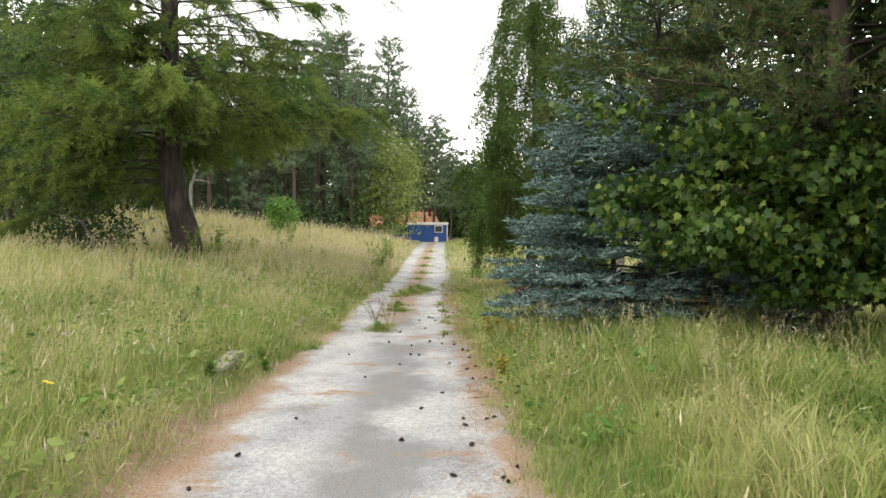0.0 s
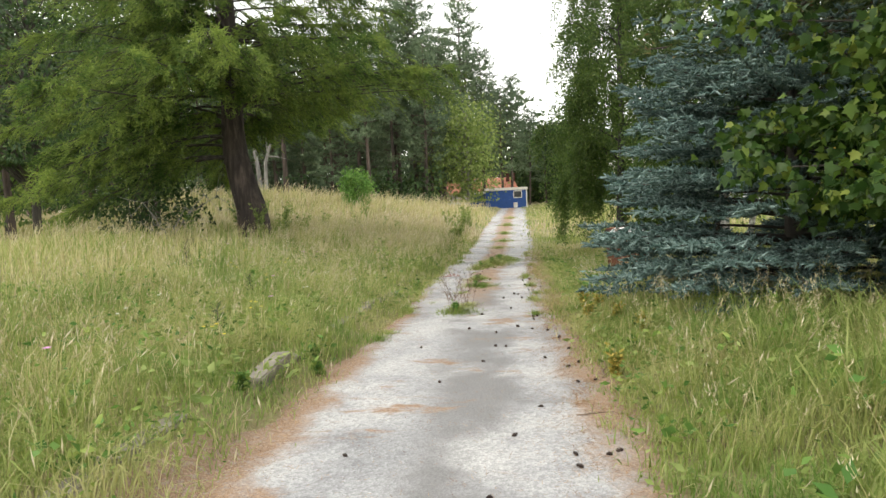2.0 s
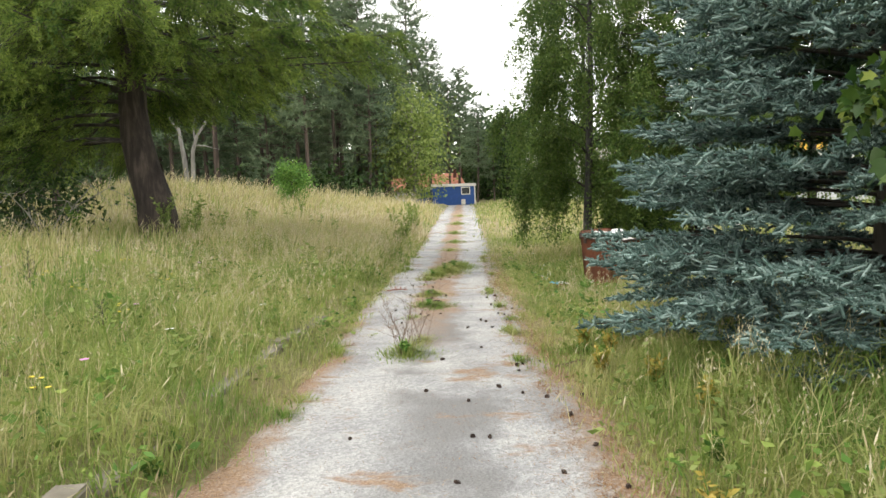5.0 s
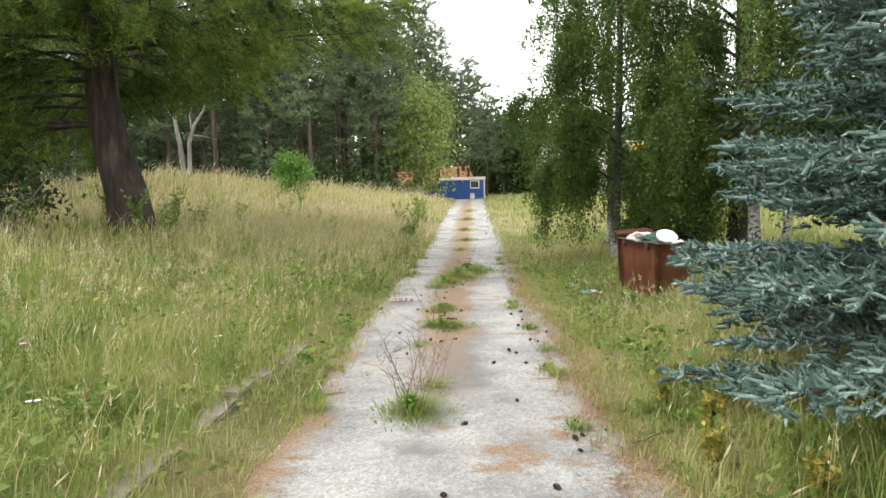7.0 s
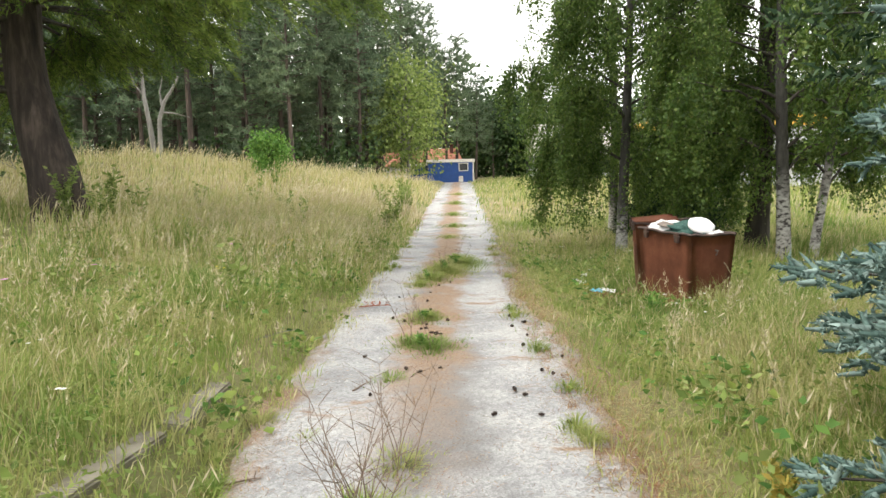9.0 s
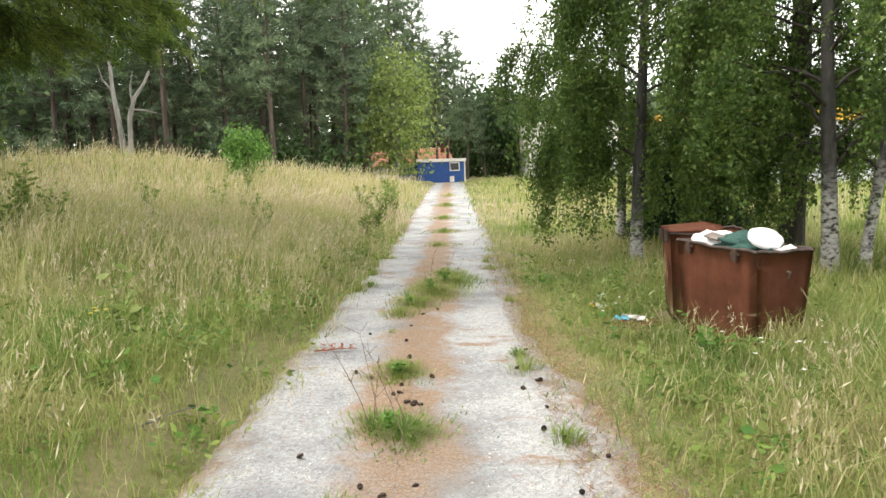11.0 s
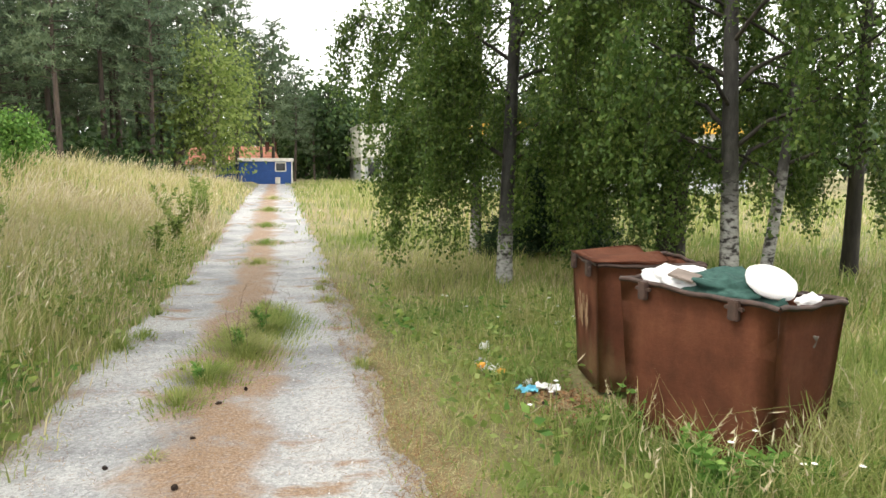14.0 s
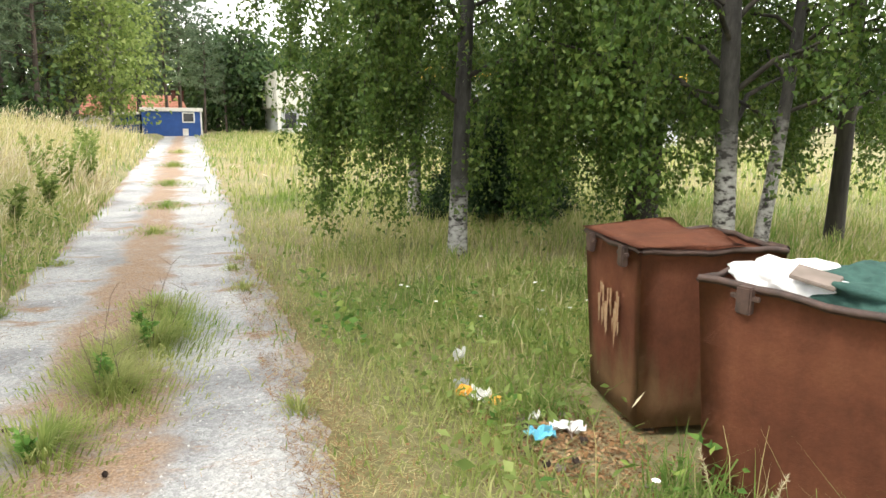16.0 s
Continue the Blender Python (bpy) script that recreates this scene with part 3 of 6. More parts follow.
# ---- the two refuse bins ----
def refuse_bin(at, rz, length, width, label, lid, patch):
    """A steel skip: sheet walls that taper downwards, a folded rim, hinge lugs, ribs. Local x: the length, y: the width."""
    h, inset, t = 1.17, 0.07, 0.02
    b = thing("refuse_bin", at, label, "rubbish bin", "bins beside the road", rz=rz)
    top = [(0, 0), (length, 0), (length, width), (0, width)]
    bot = [(inset, inset), (length - inset, inset), (length - inset, width - inset), (inset, width - inset)]
    for i in range(4):
        j = (i + 1) % 4
        bm = bmesh.new()
        cols = 9
        dirv = Vector((top[j][0] - top[i][0], top[j][1] - top[i][1], 0)).normalized()
        nrm = Vector((dirv.y, -dirv.x, 0))
        grid = []
        for r in range(8):
            k = r / 7
            row = []
            for c in range(cols):
                u = c / (cols - 1)
                lo = Vector((*bot[i], 0)).lerp(Vector((*bot[j], 0)), u)
                hi = Vector((*top[i], h)).lerp(Vector((*top[j], h)), u)
                q = lo.lerp(hi, min(1, k))
                dent = 0.012 * math.sin(3.1 * u * (i + 2)) * math.sin(math.pi * k) * math.sin(math.pi * u)
                dent += 0.006 * noise.noise(Vector((u * 4 + i * 7, k * 4, length)))
                row.append(bm.verts.new(q + nrm * dent))
            grid.append(row)
        for r in range(7):
            for c in range(cols - 1):
                f = bm.faces.new((grid[r][c], grid[r][c + 1], grid[r + 1][c + 1], grid[r + 1][c]))
                f.smooth = True
        bmesh.ops.solidify(bm, geom=bm.faces[:], thickness=t)
        part("side_panel", bm, M_RUSTPALE if patch else M_RUST, b)
    # added skids, dark to give the black gap under the bin
    for y in (inset + 0.08, width - inset - 0.16):
        part("skid", boxed(inset + 0.05, length - inset - 0.05, y, y + 0.08, -0.05, 0.02, bevel=0.01), M_RIM, b, "dark skid added for the gap below")
    part("floor_plate", boxed(inset, length - inset, inset, width - inset, 0.02, 0.05), M_RUST, b)
    for i in range(4):
        j = (i + 1) % 4
        a, c = Vector((*top[i], h)), Vector((*top[j], h))
        s = Soup()
        k = np.linspace(0, 1, 14)
        pts = np.array([list(a.lerp(c, u)) for u in k])
        pts[:, 2] += 0.008 * np.sin(k * 9 + i) + 0.005 * np.sin(k * 23)
        s.tube(pts, 0.021, 4)
        part("rim", s, M_RIM, b, "dark bent rim")
    for u in (0.2, 0.78):
        for y, sg in ((-0.03, 1), (width + 0.03, -1)):
            lug = part("lug", boxed(u * length - 0.04, u * length + 0.04, y - 0.022, y + 0.022, h - 0.12, h + 0.015, bevel=0.008), M_RIM, b)
            part("pin", boxed(u * length - 0.075, u * length + 0.075, y - 0.012, y + 0.012, h - 0.05, h - 0.025, bevel=0.004), M_RIM, lug)
    if lid:
        bm = bmesh.new()
        g = []
        for r in range(7):
            g.append([bm.verts.new((length * (-0.02 + 1.04 * c / 10), width * (-0.03 + 0.72 * r / 6), h + 0.03 + 0.03 * math.sin(c * 0.9 + r * 0.4) * (r / 6) + 0.035 * r / 6)) for c in range(11)])
        for r in range(6):
            for c in range(10):
                bm.faces.new((g[r][c], g[r][c + 1], g[r + 1][c + 1], g[r + 1][c])).smooth = True
        bmesh.ops.solidify(bm, geom=bm.faces[:], thickness=0.015)
        part("lid", bm, M_RUST, b, "warped rusty lid")
    if patch:
        s = Soup()
        for i in range(34):
            x0, zz = length * (0.30 + 0.36 * rng.random()), 0.58 + 0.30 * rng.random()
            ww, hh = 0.012 + 0.035 * rng.random(), 0.05 + 0.15 * rng.random()
            y = inset * (1 - zz / h) - 0.024
            s.add([(x0, y, zz), (x0 + ww, y, zz + 0.01), (x0 + ww * 0.8, y + 0.003, zz - hh * 0.6), (x0 + ww * 0.3, y + 0.004, zz - hh)], [(0, 1, 2), (0, 2, 3)])
        part("worn_paint", s, plain_mat("worn_tan_paint", (0.30, 0.17, 0.09), (0.46, 0.31, 0.19), 20.0, 0.8), b, "tan scraped paint marks")
    return b


refuse_bin((2.0, 20.27, 0.37 - 1.17), math.degrees(math.atan2(-1.36, 0.365)), 1.41, 0.66, "open rusty steel refuse bin piled with white bags", False, False)
refuse_bin((2.28, 21.85, 0.37 - 1.17), math.degrees(math.atan2(-0.92, -0.16)), 0.93, 0.98, "rusty steel refuse bin with a warped lid", True, True)


def rounded_heap(rx, ry, rz, seed, rough=0.12):
    bm = bmesh.new()
    bmesh.ops.create_icosphere(bm, subdivisions=4, radius=1)
    for v in bm.verts:
        k = 1 + rough * noise.noise(v.co * 2.2 + Vector((seed, 0, 0))) + rough * 0.5 * noise.noise(v.co * 6 + Vector((0, seed, 0)))
        v.co = Vector((v.co.x * rx, v.co.y * ry, v.co.z * rz)) * k
    for f in bm.faces:
        f.smooth = True
    return bm


def loose(name, bm, mat, m, label, cat, group=""):
    ob = part(name, bm, mat, None)
    ob.matrix_basis = m
    return tagged(ob, label, cat, group)


ux, uy = np.array([0.259, -0.966]), np.array([0.966, 0.259])


def in_bin(a, b, z):
    q = np.array([2.0, 20.27]) + a * ux + b * uy
    return (q[0], q[1], z)


loose("rubbish_bag", rounded_heap(0.30, 0.22, 0.13, 1.0, 0.32), M_BAG, pose(*in_bin(0.36, 0.3, 0.36), 0, 4, -70), "full white plastic bag lying in the bin", "rubbish bag", "bags in the bin")
loose("rubbish_bag", rounded_heap(0.18, 0.145, 0.055, 4.0, 0.05), M_BAG, pose(*in_bin(1.07, 0.36, 0.47), 42, 14, -18), "round white plastic tub lid leaning in the bin", "rubbish bag", "bags in the bin")
loose("green_cloth", rounded_heap(0.36, 0.24, 0.12, 7.0, 0.5), M_CLOTH, pose(*in_bin(0.75, 0.36, 0.37), 5, 3, -70), "crumpled dark green cloth on top of the rubbish", "cloth")
loose("rubbish_fill", rounded_heap(0.62, 0.26, 0.2, 9.0, 0.35), M_CARD, pose(*in_bin(0.7, 0.33, 0.16), 0, 0, -75), "grey brown rubbish filling the bin", "rubbish")
loose("cardboard_scrap", box(bmesh.new(), -0.1, 0.1, -0.07, 0.07, -0.01, 0.01, 0.004), M_CARD, pose(*in_bin(0.52, 0.14, 0.455), 14, 10, -60), "bent grey cardboard scrap between the bags", "cardboard")
loose("cloth_scrap", rounded_heap(0.1, 0.07, 0.05, 11.0, 0.5), M_LITTERW, pose(*in_bin(1.28, 0.46, 0.36), 0, 0, 20), "crumpled pale wrapper at the bin's end", "rubbish")


# ---- trees ----
def brush(length, needles, nlen, nwid, spread, seed, core=0.0):
    """A twig along z set with needles all round: verts and triangles."""
    r = np.random.default_rng(seed)
    s = Soup()
    t = np.linspace(0.02, 1.0, needles)
    a = np.arange(needles) * 2.399 + r.random(needles)
    out = np.stack([np.cos(a), np.sin(a), np.zeros(needles)], -1)
    d = unit(out * spread + np.array([0, 0, 1.0]))
    base = np.stack([0 * t, 0 * t, t * length * 0.97], -1)
    side = unit(np.cross(d, np.array([0.0, 0.0, 1.0])))
    L = nlen * (0.75 + 0.5 * r.random(needles))[:, None]
    v = np.stack([base - side * nwid, base + side * nwid, base + d * L], 1).reshape(-1, 3)
    s.add(v, np.arange(needles * 3).reshape(-1, 3))
    if core:
        s.tube([(0, 0, 0), (0, 0, length * 1.03)], [core, core * 0.5], 4)
    return np.concatenate(s.v), np.concatenate(s.f)


def leaf_quad(length, width, fold=0.15):
    v = np.array([(0, 0, 0), (width / 2, fold * width, length * 0.45), (0, 0, length), (-width / 2, fold * width, length * 0.45)])
    return v, np.array([(0, 1, 2), (0, 2, 3)])


def leaf_tri(length, width):
    """One small leaf seen from afar: broad at the stalk, drawn to a point."""
    return np.array([(-width / 2, 0, length * 0.25), (width * 0.35, 0, 0.0), (0.1 * width, 0, length)]), np.array([(0, 1, 2)])


def trunk_path(h, lean=(0, 0), wob=0.1, seed=0, n=14, flare=1.5):
    r = np.random.default_rng(seed)
    k = np.linspace(0, 1, n)
    p = np.stack([lean[0] * k + wob * np.sin(k * 5 + r.random() * 6), lean[1] * k + wob * np.sin(k * 4 + r.random() * 6), h * k - 0.3 * (k == 0)], -1)
    p[:, :2] -= p[0, :2]
    return p


def conifer_branch(start, az, length, rise, droop, n=7):
    """A stem that leaves the trunk, sags and lifts its tip."""
    k = np.linspace(0, 1, n)
    out = k * length
    z = rise * out - droop * out * (1 - 0.45 * k) * k
    return np.stack([start[0] + np.cos(az) * out, start[1] + np.sin(az) * out, start[2] + z], -1)


def bough(pts, radii, root, mat):
    s = Soup()
    s.tube(pts, radii, 5)
    part("bough", s.mesh("bough", True), mat, root)


def fine_twigs(stems, mat, root):
    if stems.n:
        tagged(part("twig_work", stems, mat, root), kind="stuff")


def spruce_tree(name, at, height_m, radius, mat, label, dense, zmax_dense, seed, finger, group="", low=0.12, taper=0.75):
    r = np.random.default_rng(seed)
    root = thing(name, at, label, "spruce tree", group)
    s = Soup()
    tp = trunk_path(height_m, (0.1, 0.1), 0.04, seed)
    s.tube(tp, np.linspace(0.2, 0.02, len(tp)), 10)
    part("trunk", s.mesh("trunk", True), M_DARKBARK, root)
    stems, crown = Soup(), Soup()
    P, D = [], []
    z = low
    while z < height_m - 0.3:
        k = z / height_m
        R = radius * (1 - k) ** taper * (0.92 + 0.16 * r.random())
        nb = max(5, int((10 if z < zmax_dense else 7) * dense * (1 - 0.4 * k)))
        for i in range(nb):
            az = 2 * np.pi * (i + r.random() * 0.8) / nb + z * 2.1
            L = R * (0.78 + 0.27 * r.random())
            b = conifer_branch((0, 0, z + 0.26 * r.random()), az, L, 0.10 + 0.25 * k, 0.16 * (1 - k) + 0.02, 8)
            stems.tube(b, np.linspace(0.022, 0.006, 8), 4)
            fine = z < zmax_dense
            step = 0.17 if fine else 0.26
            tang = np.array([np.cos(az), np.sin(az), 0.06])
            side = np.array([-np.sin(az), np.cos(az), 0.0])
            P.append(b[-1][None])
            D.append(tang[None])
            for u in np.arange(1 - 0.06 / L, 0.33 if fine else 0.45, -step * (1.0 if len(P) % 2 else 1.25) / L):
                o = np.array([np.interp(u * 7, np.arange(8), b[:, c]) for c in range(3)])
                for sg in (-1, 1):
                    bl = min(0.16 + 0.55 * (1 - u) * L, 0.62) * (0.7 + 0.5 * r.random())
                    d = unit(tang * (0.8 + 0.3 * r.random()) + sg * side * (0.7 + 0.4 * r.random()) + np.array([0, 0, r.normal(-0.06, 0.1)]))
                    m = max(1, int(bl / (0.075 if fine else 0.2)))
                    kf = (np.arange(m) + 0.6) / m
                    q = o + d * (bl * kf)[:, None] + np.array([0, 0, -0.10]) * (bl * kf * kf)[:, None]
                    lat = unit(np.cross(d, np.array([0, 0, 1.0])))
                    for s2 in (-1, 1):
                        P.append(q - d * 0.05)
                        D.append(unit(d * 0.9 + s2 * lat * 0.7 + np.array([0, 0, 0.22]) + r.normal(0, 0.42, (m, 3))) * (0.7 + 0.5 * r.random((m, 1))))
                    P.append(q[-1:])
                    D.append(d[None] * 0.9)
                P.append(o[None])
                D.append(unit(tang * 0.7 + np.array([0, 0, -0.5]) + r.normal(0, 0.3, 3))[None] * 0.7)
        z += (0.215 if z < zmax_dense else 0.40) * (1 + 0.4 * r.random())
    P, D = np.concatenate(P), np.concatenate(D)
    size = np.linalg.norm(D, axis=1)
    Rm = frames_along(D, r.random(len(D)) * 6.28) * np.stack([np.full_like(size, 1.0), np.full_like(size, 1.0), size], -1)[:, None, :]
    crown.scatter(finger[0], finger[1], Rm, P)
    fine_twigs(stems, M_DARKBARK, root)
    part("crown", crown, mat, root)
    return root


FINGER = brush(0.10, 11, 0.040, 0.0095, 1.2, 3, 0.018)
FINGER_LOW = brush(0.32, 6, 0.11, 0.022, 1.1, 4)
spruce_tree("blue_spruce", (3.6, 11.9, ground_z(3.6, 11.9)), 6.0, 2.98, M_BLUE, "blue-grey spruce with branches down to the grass", 1.3, 3.3, 11, FINGER, taper=0.45)
spruce_tree("dark_spruce", (5.9, 31.5, ground_z(5.9, 31.5)), 3.4, 1.7, M_DARKFIR, "small dark spruce under the birches", 1.0, 2.0, 13, FINGER_LOW)
# added tree: its dark needles stand in for the blue spruce's shaded top
dark = spruce_tree("dark_spruce", (5.5, 14.8, ground_z(5.5, 14.8)), 14.0, 3.7, M_DARKFIR, "tall dark spruce added behind the blue spruce for shade", 0.9, 1.0, 14, FINGER_LOW, low=1.9)


# one more added spruce, placed to shade the right side
for dx, dy, turn, k in ((8.8, 9.0, 100, 0.9),):
    ob = copy_thing(dark, pose(dx, dy, ground_z(dx, dy), 0, 0, turn))
    ob.scale = (k, k, k)


def larch_tree(at):
    r = np.random.default_rng(21)
    root = thing("larch_tree", at, "large leaning larch with hanging light green branches", "larch tree")
    k = np.linspace(0, 1, 26)
    zz = 20 * k
    px = -0.66 * sstep((zz + 0.4) / 3.4) + 0.66 * sstep(np.array(0.4 / 3.4)) - 0.15 * k
    path = np.stack([px, 0.35 * sstep(zz / 5), zz - 0.4 * (k == 0)], -1)
    rad = np.interp(zz, [0, 0.5, 1.2, 3, 8, 20], [0.54, 0.45, 0.41, 0.35, 0.25, 0.03])
    s = Soup()
    sides = 22
    s.tube(path, rad, sides)
    v = s.v[0].reshape(26, sides, 3)
    ridg = 1 + 0.05 * np.sin(np.arange(sides) * 2.7)[None] + 0.04 * r.normal(size=(26, sides))
    c = path[:, None]
    s.v[0] = (c + (v - c) * ridg[..., None]).reshape(-1, 3)
    part("trunk", s.mesh("trunk", True), M_LARCHBARK, root, "dark furrowed leaning trunk")
    stems, crown, P, D = Soup(), Soup(), [], []
    z = 2.3
    while z < 19:
        kk = z / 20
        for i in range(6 if z < 7 else 4):
            az = -1.57 + r.normal(0, 0.8) if i == 5 else r.random() * 6.283
            right = max(0.0, np.cos(az))
            L = (7.3 * (1 - kk) ** 0.6 + 0.5) * (0.62 + 0.42 * r.random()) * (1 + 0.10 * right) * (0.55 if i == 5 else 1.0)
            if (z < 3.6 and right > 0.2) or (z < 3.1 and np.sin(az) < -0.5 and abs(np.cos(az)) < 0.45):
                continue
            droop = 0.10 + 0.22 * r.random() if z < 7 else 0.12
            x0 = np.interp(z, zz, px)
            if z < 5 and np.cos(az) < -0.4:
                droop = 0.45 + 0.2 * r.random()
            b = conifer_branch((x0, np.interp(z, zz, path[:, 1]), z), az, L, 0.10 + 0.15 * r.random(), droop * 1.3, 10)
            lim = 0.9 if np.cos(az) < -0.4 else 2.9 if np.sin(az) < -0.3 and right < 0.7 else 3.9
            b[:, 2] = np.where(b[:, 2] < lim, lim - (lim - b[:, 2]) * 0.3, b[:, 2])
            b[1:, :2] += r.normal(0, 0.06, (9, 2)).cumsum(0)
            bough(b, np.linspace(0.045 * (1 - kk) + 0.01, 0.005, 10), root, M_DARKBARK)
            tang = np.array([np.cos(az), np.sin(az), 0.0])
            side = np.array([-np.sin(az), np.cos(az), 0.0])
            nt = int(L * (12 if z < 6.5 else 7))
            knots = 0.2 + 0.8 * r.random(max(3, nt // 5))
            for u in np.clip(r.choice(knots, nt) + r.normal(0, 0.025, nt), 0.1, 1.0):
                o = np.array([np.interp(u * 9, np.arange(10), b[:, c]) for c in range(3)])
                sg = r.choice([-1, 1])
                tl = (0.5 + 0.7 * r.random()) * (1.15 - 0.45 * u)
                d = unit(tang * (0.5 + 0.5 * r.random()) + sg * side * (0.3 + 0.6 * r.random()) + np.array([0, 0, 0.05 - 0.35 * r.random()]))
                q = np.linspace(0, 1, 6)[:, None]
                tw = o + d * tl * q + np.array([0, 0, -0.55]) * tl * q ** 2
                stems.tube(tw[[0, 3, 5]], [0.008, 0.006, 0.003], 3)
                m = 8
                uu = (np.arange(m) + r.random(m)) / m
                pts = np.stack([np.interp(uu * 5, np.arange(6), tw[:, c]) for c in range(3)], -1)
                P.append(pts)
                D.append(unit(d[None] + np.array([0, 0, -0.5]) * uu[:, None] + r.normal(0, 0.22, (m, 3))) * (0.8 + 0.5 * r.random((m, 1))))
        z += 0.27 * (1 + 0.5 * r.random()) * (1 if z < 9 else 2.0)
    P, D = np.concatenate(P), np.concatenate(D)
    tv, tf = brush(0.27, 7, 0.095, 0.014, 1.0, 5)
    crown.scatter(tv, tf, frames_along(D, r.random(len(D)) * 6.28) * np.linalg.norm(D, axis=1)[:, None, None], P)
    fine_twigs(stems, M_DARKBARK, root)
    part("crown", crown, M_LARCH, root, "light green hanging needles")
    return root


larch_tree((-8.2, 22.7, ground_z(-8.2, 22.7) + 0.1))


def birch_tree(at, h, trunk_r, lean, crown_r, low, seed, label, strands=620, skew=(0, 0), leaf=0.062, group="birches by the bins", bark=None, stem=None):
    r = np.random.default_rng(seed)
    root = thing("birch_tree", at, label, "birch tree", group)
    tp = trunk_path(h, lean, 0.09, seed, 18)
    s = Soup()
    s.tube(tp, np.interp(np.linspace(0, 1, 18), [0, 0.04, 0.1, 0.5, 1], [trunk_r * 1.3, trunk_r * 1.08, trunk_r, trunk_r * 0.62, 0.015]), 14)
    part("trunk", s.mesh("trunk", True), bark or stem or M_BIRCHBARK, root, "dark rough birch trunk" if bark else "black and white birch trunk")
    stems, crown = Soup(), Soup()
    limbs = []
    for i in range(34):
        z = h * (0.15 + 0.79 * (i + r.random()) / 34)
        az = i * 2.399 + r.random()
        k = z / h
        L = crown_r * (0.45 + 1.05 * np.sin(np.pi * min(1.0, k * 1.2))) * (0.65 + 0.55 * r.random())
        b = conifer_branch((np.interp(z, tp[:, 2], tp[:, 0]), np.interp(z, tp[:, 2], tp[:, 1]), z), az, L, 0.75, 0.75, 9)
        b[:, :2] += np.asarray(skew) * np.linspace(0, 1, 9)[:, None] * (1 - k)
        b[1:] += r.normal(0, 0.05, (8, 3)).cumsum(0)
        bough(b, np.linspace(trunk_r * 0.28 * (1 - k) + 0.012, 0.008, 9), root, M_DARKBARK)
        limbs.append(b)
    tv, tf = leaf_tri(leaf, leaf * 0.95)
    P, D = [], []
    for i in range(int(strands * 1.5)):
        b = limbs[int(len(limbs) * r.random() ** 1.6)]
        u = min(1.0, 0.3 + 0.175 * int(4.99 * r.random() ** 0.8) + abs(r.normal(0, 0.03)))
        o = np.array([np.interp(u * 8, np.arange(9), b[:, c]) for c in range(3)])
        out = unit(np.array([*(o[:2] - tp[0, :2]), 0.0]) + r.normal(0, 0.4, 3) * np.array([1, 1, 0]))
        drop = min(o[2] - low * (0.7 + 2.2 * r.random() ** 2), 0.3 + (2.9 if r.random() < 0.42 else 1.0) * r.random() ** 1.1)
        if drop < 0.25:
            drop = 0.25
        m = max(8, int(drop * 24))
        k = (np.arange(m) + r.random(m)) / m
        spread = 0.35 + 0.4 * r.random()
        c = o + out * spread * np.sqrt(k)[:, None] + np.array([0, 0, -1.0]) * (drop * k)[:, None] + np.array([0.06, 0.0, 0]) * np.sin(k * 7 + i)[:, None]
        stems.tube(c[[0, m // 2, m - 1]], [0.006, 0.004, 0.002], 3)
        pts = c.repeat(5, 0) + r.normal(0, 0.06 + 0.09 * r.random(), (5 * m, 3))
        P.append(pts)
        D.append(unit(r.normal(0, 0.6, (5 * m, 3)) + np.array([0, 0, -0.8])))
    P, D = np.concatenate(P), np.concatenate(D)
    sc = (0.7 + 0.6 * r.random(len(P)))[:, None, None]
    crown.scatter(tv, tf, frames_along(D, r.random(len(D)) * 6.28) * sc, P)
    fine_twigs(stems, M_DARKBARK, root)
    part("crown", crown, M_BIRCH, root, "small hanging green leaves")
    return root


def on(x, y, dz=0.0):
    return (x, y, ground_z(x, y) + dz)


birch_tree(on(3.3, 27.2), 13, 0.13, (0.1, 0.2), 1.8, 0.65, 31, "birch with grey trunk and leaves hanging to the grass", 880, (0.55, 0.0), 0.066)
birch_tree(on(6.8, 27.6), 15, 0.26, (0.5, 0.2), 2.1, 2.7, 32, "thick dark-barked birch behind the bins", 270, (0, 0), 0.08, bark=M_DARKBARK)
birch_tree(on(6.35, 25.0), 12, 0.14, (-0.2, 0.2), 2.2, 1.8, 33, "slender white-stemmed birch behind the bins", 190, (0, 0), 0.075, stem=M_WHITEBIRCH)
birch_tree(on(6.95, 25.05), 11, 0.095, (1.4, 0.1), 2.5, 1.4, 34, "thin leaning birch behind the bins", 220, (0.6, 0), 0.075, stem=M_WHITEBIRCH)
birch_tree(on(9.8, 26.3), 12, 0.14, (0.3, 0.2), 2.7, 1.3, 35, "birch at the edge of the meadow", 280, (0, 0), 0.08, bark=M_DARKBARK)
birch_tree(on(4.1, 32.0), 12, 0.13, (0.2, 0.2), 2.0, 0.9, 36, "birch deeper in the group", 210, (0, 0), 0.09)


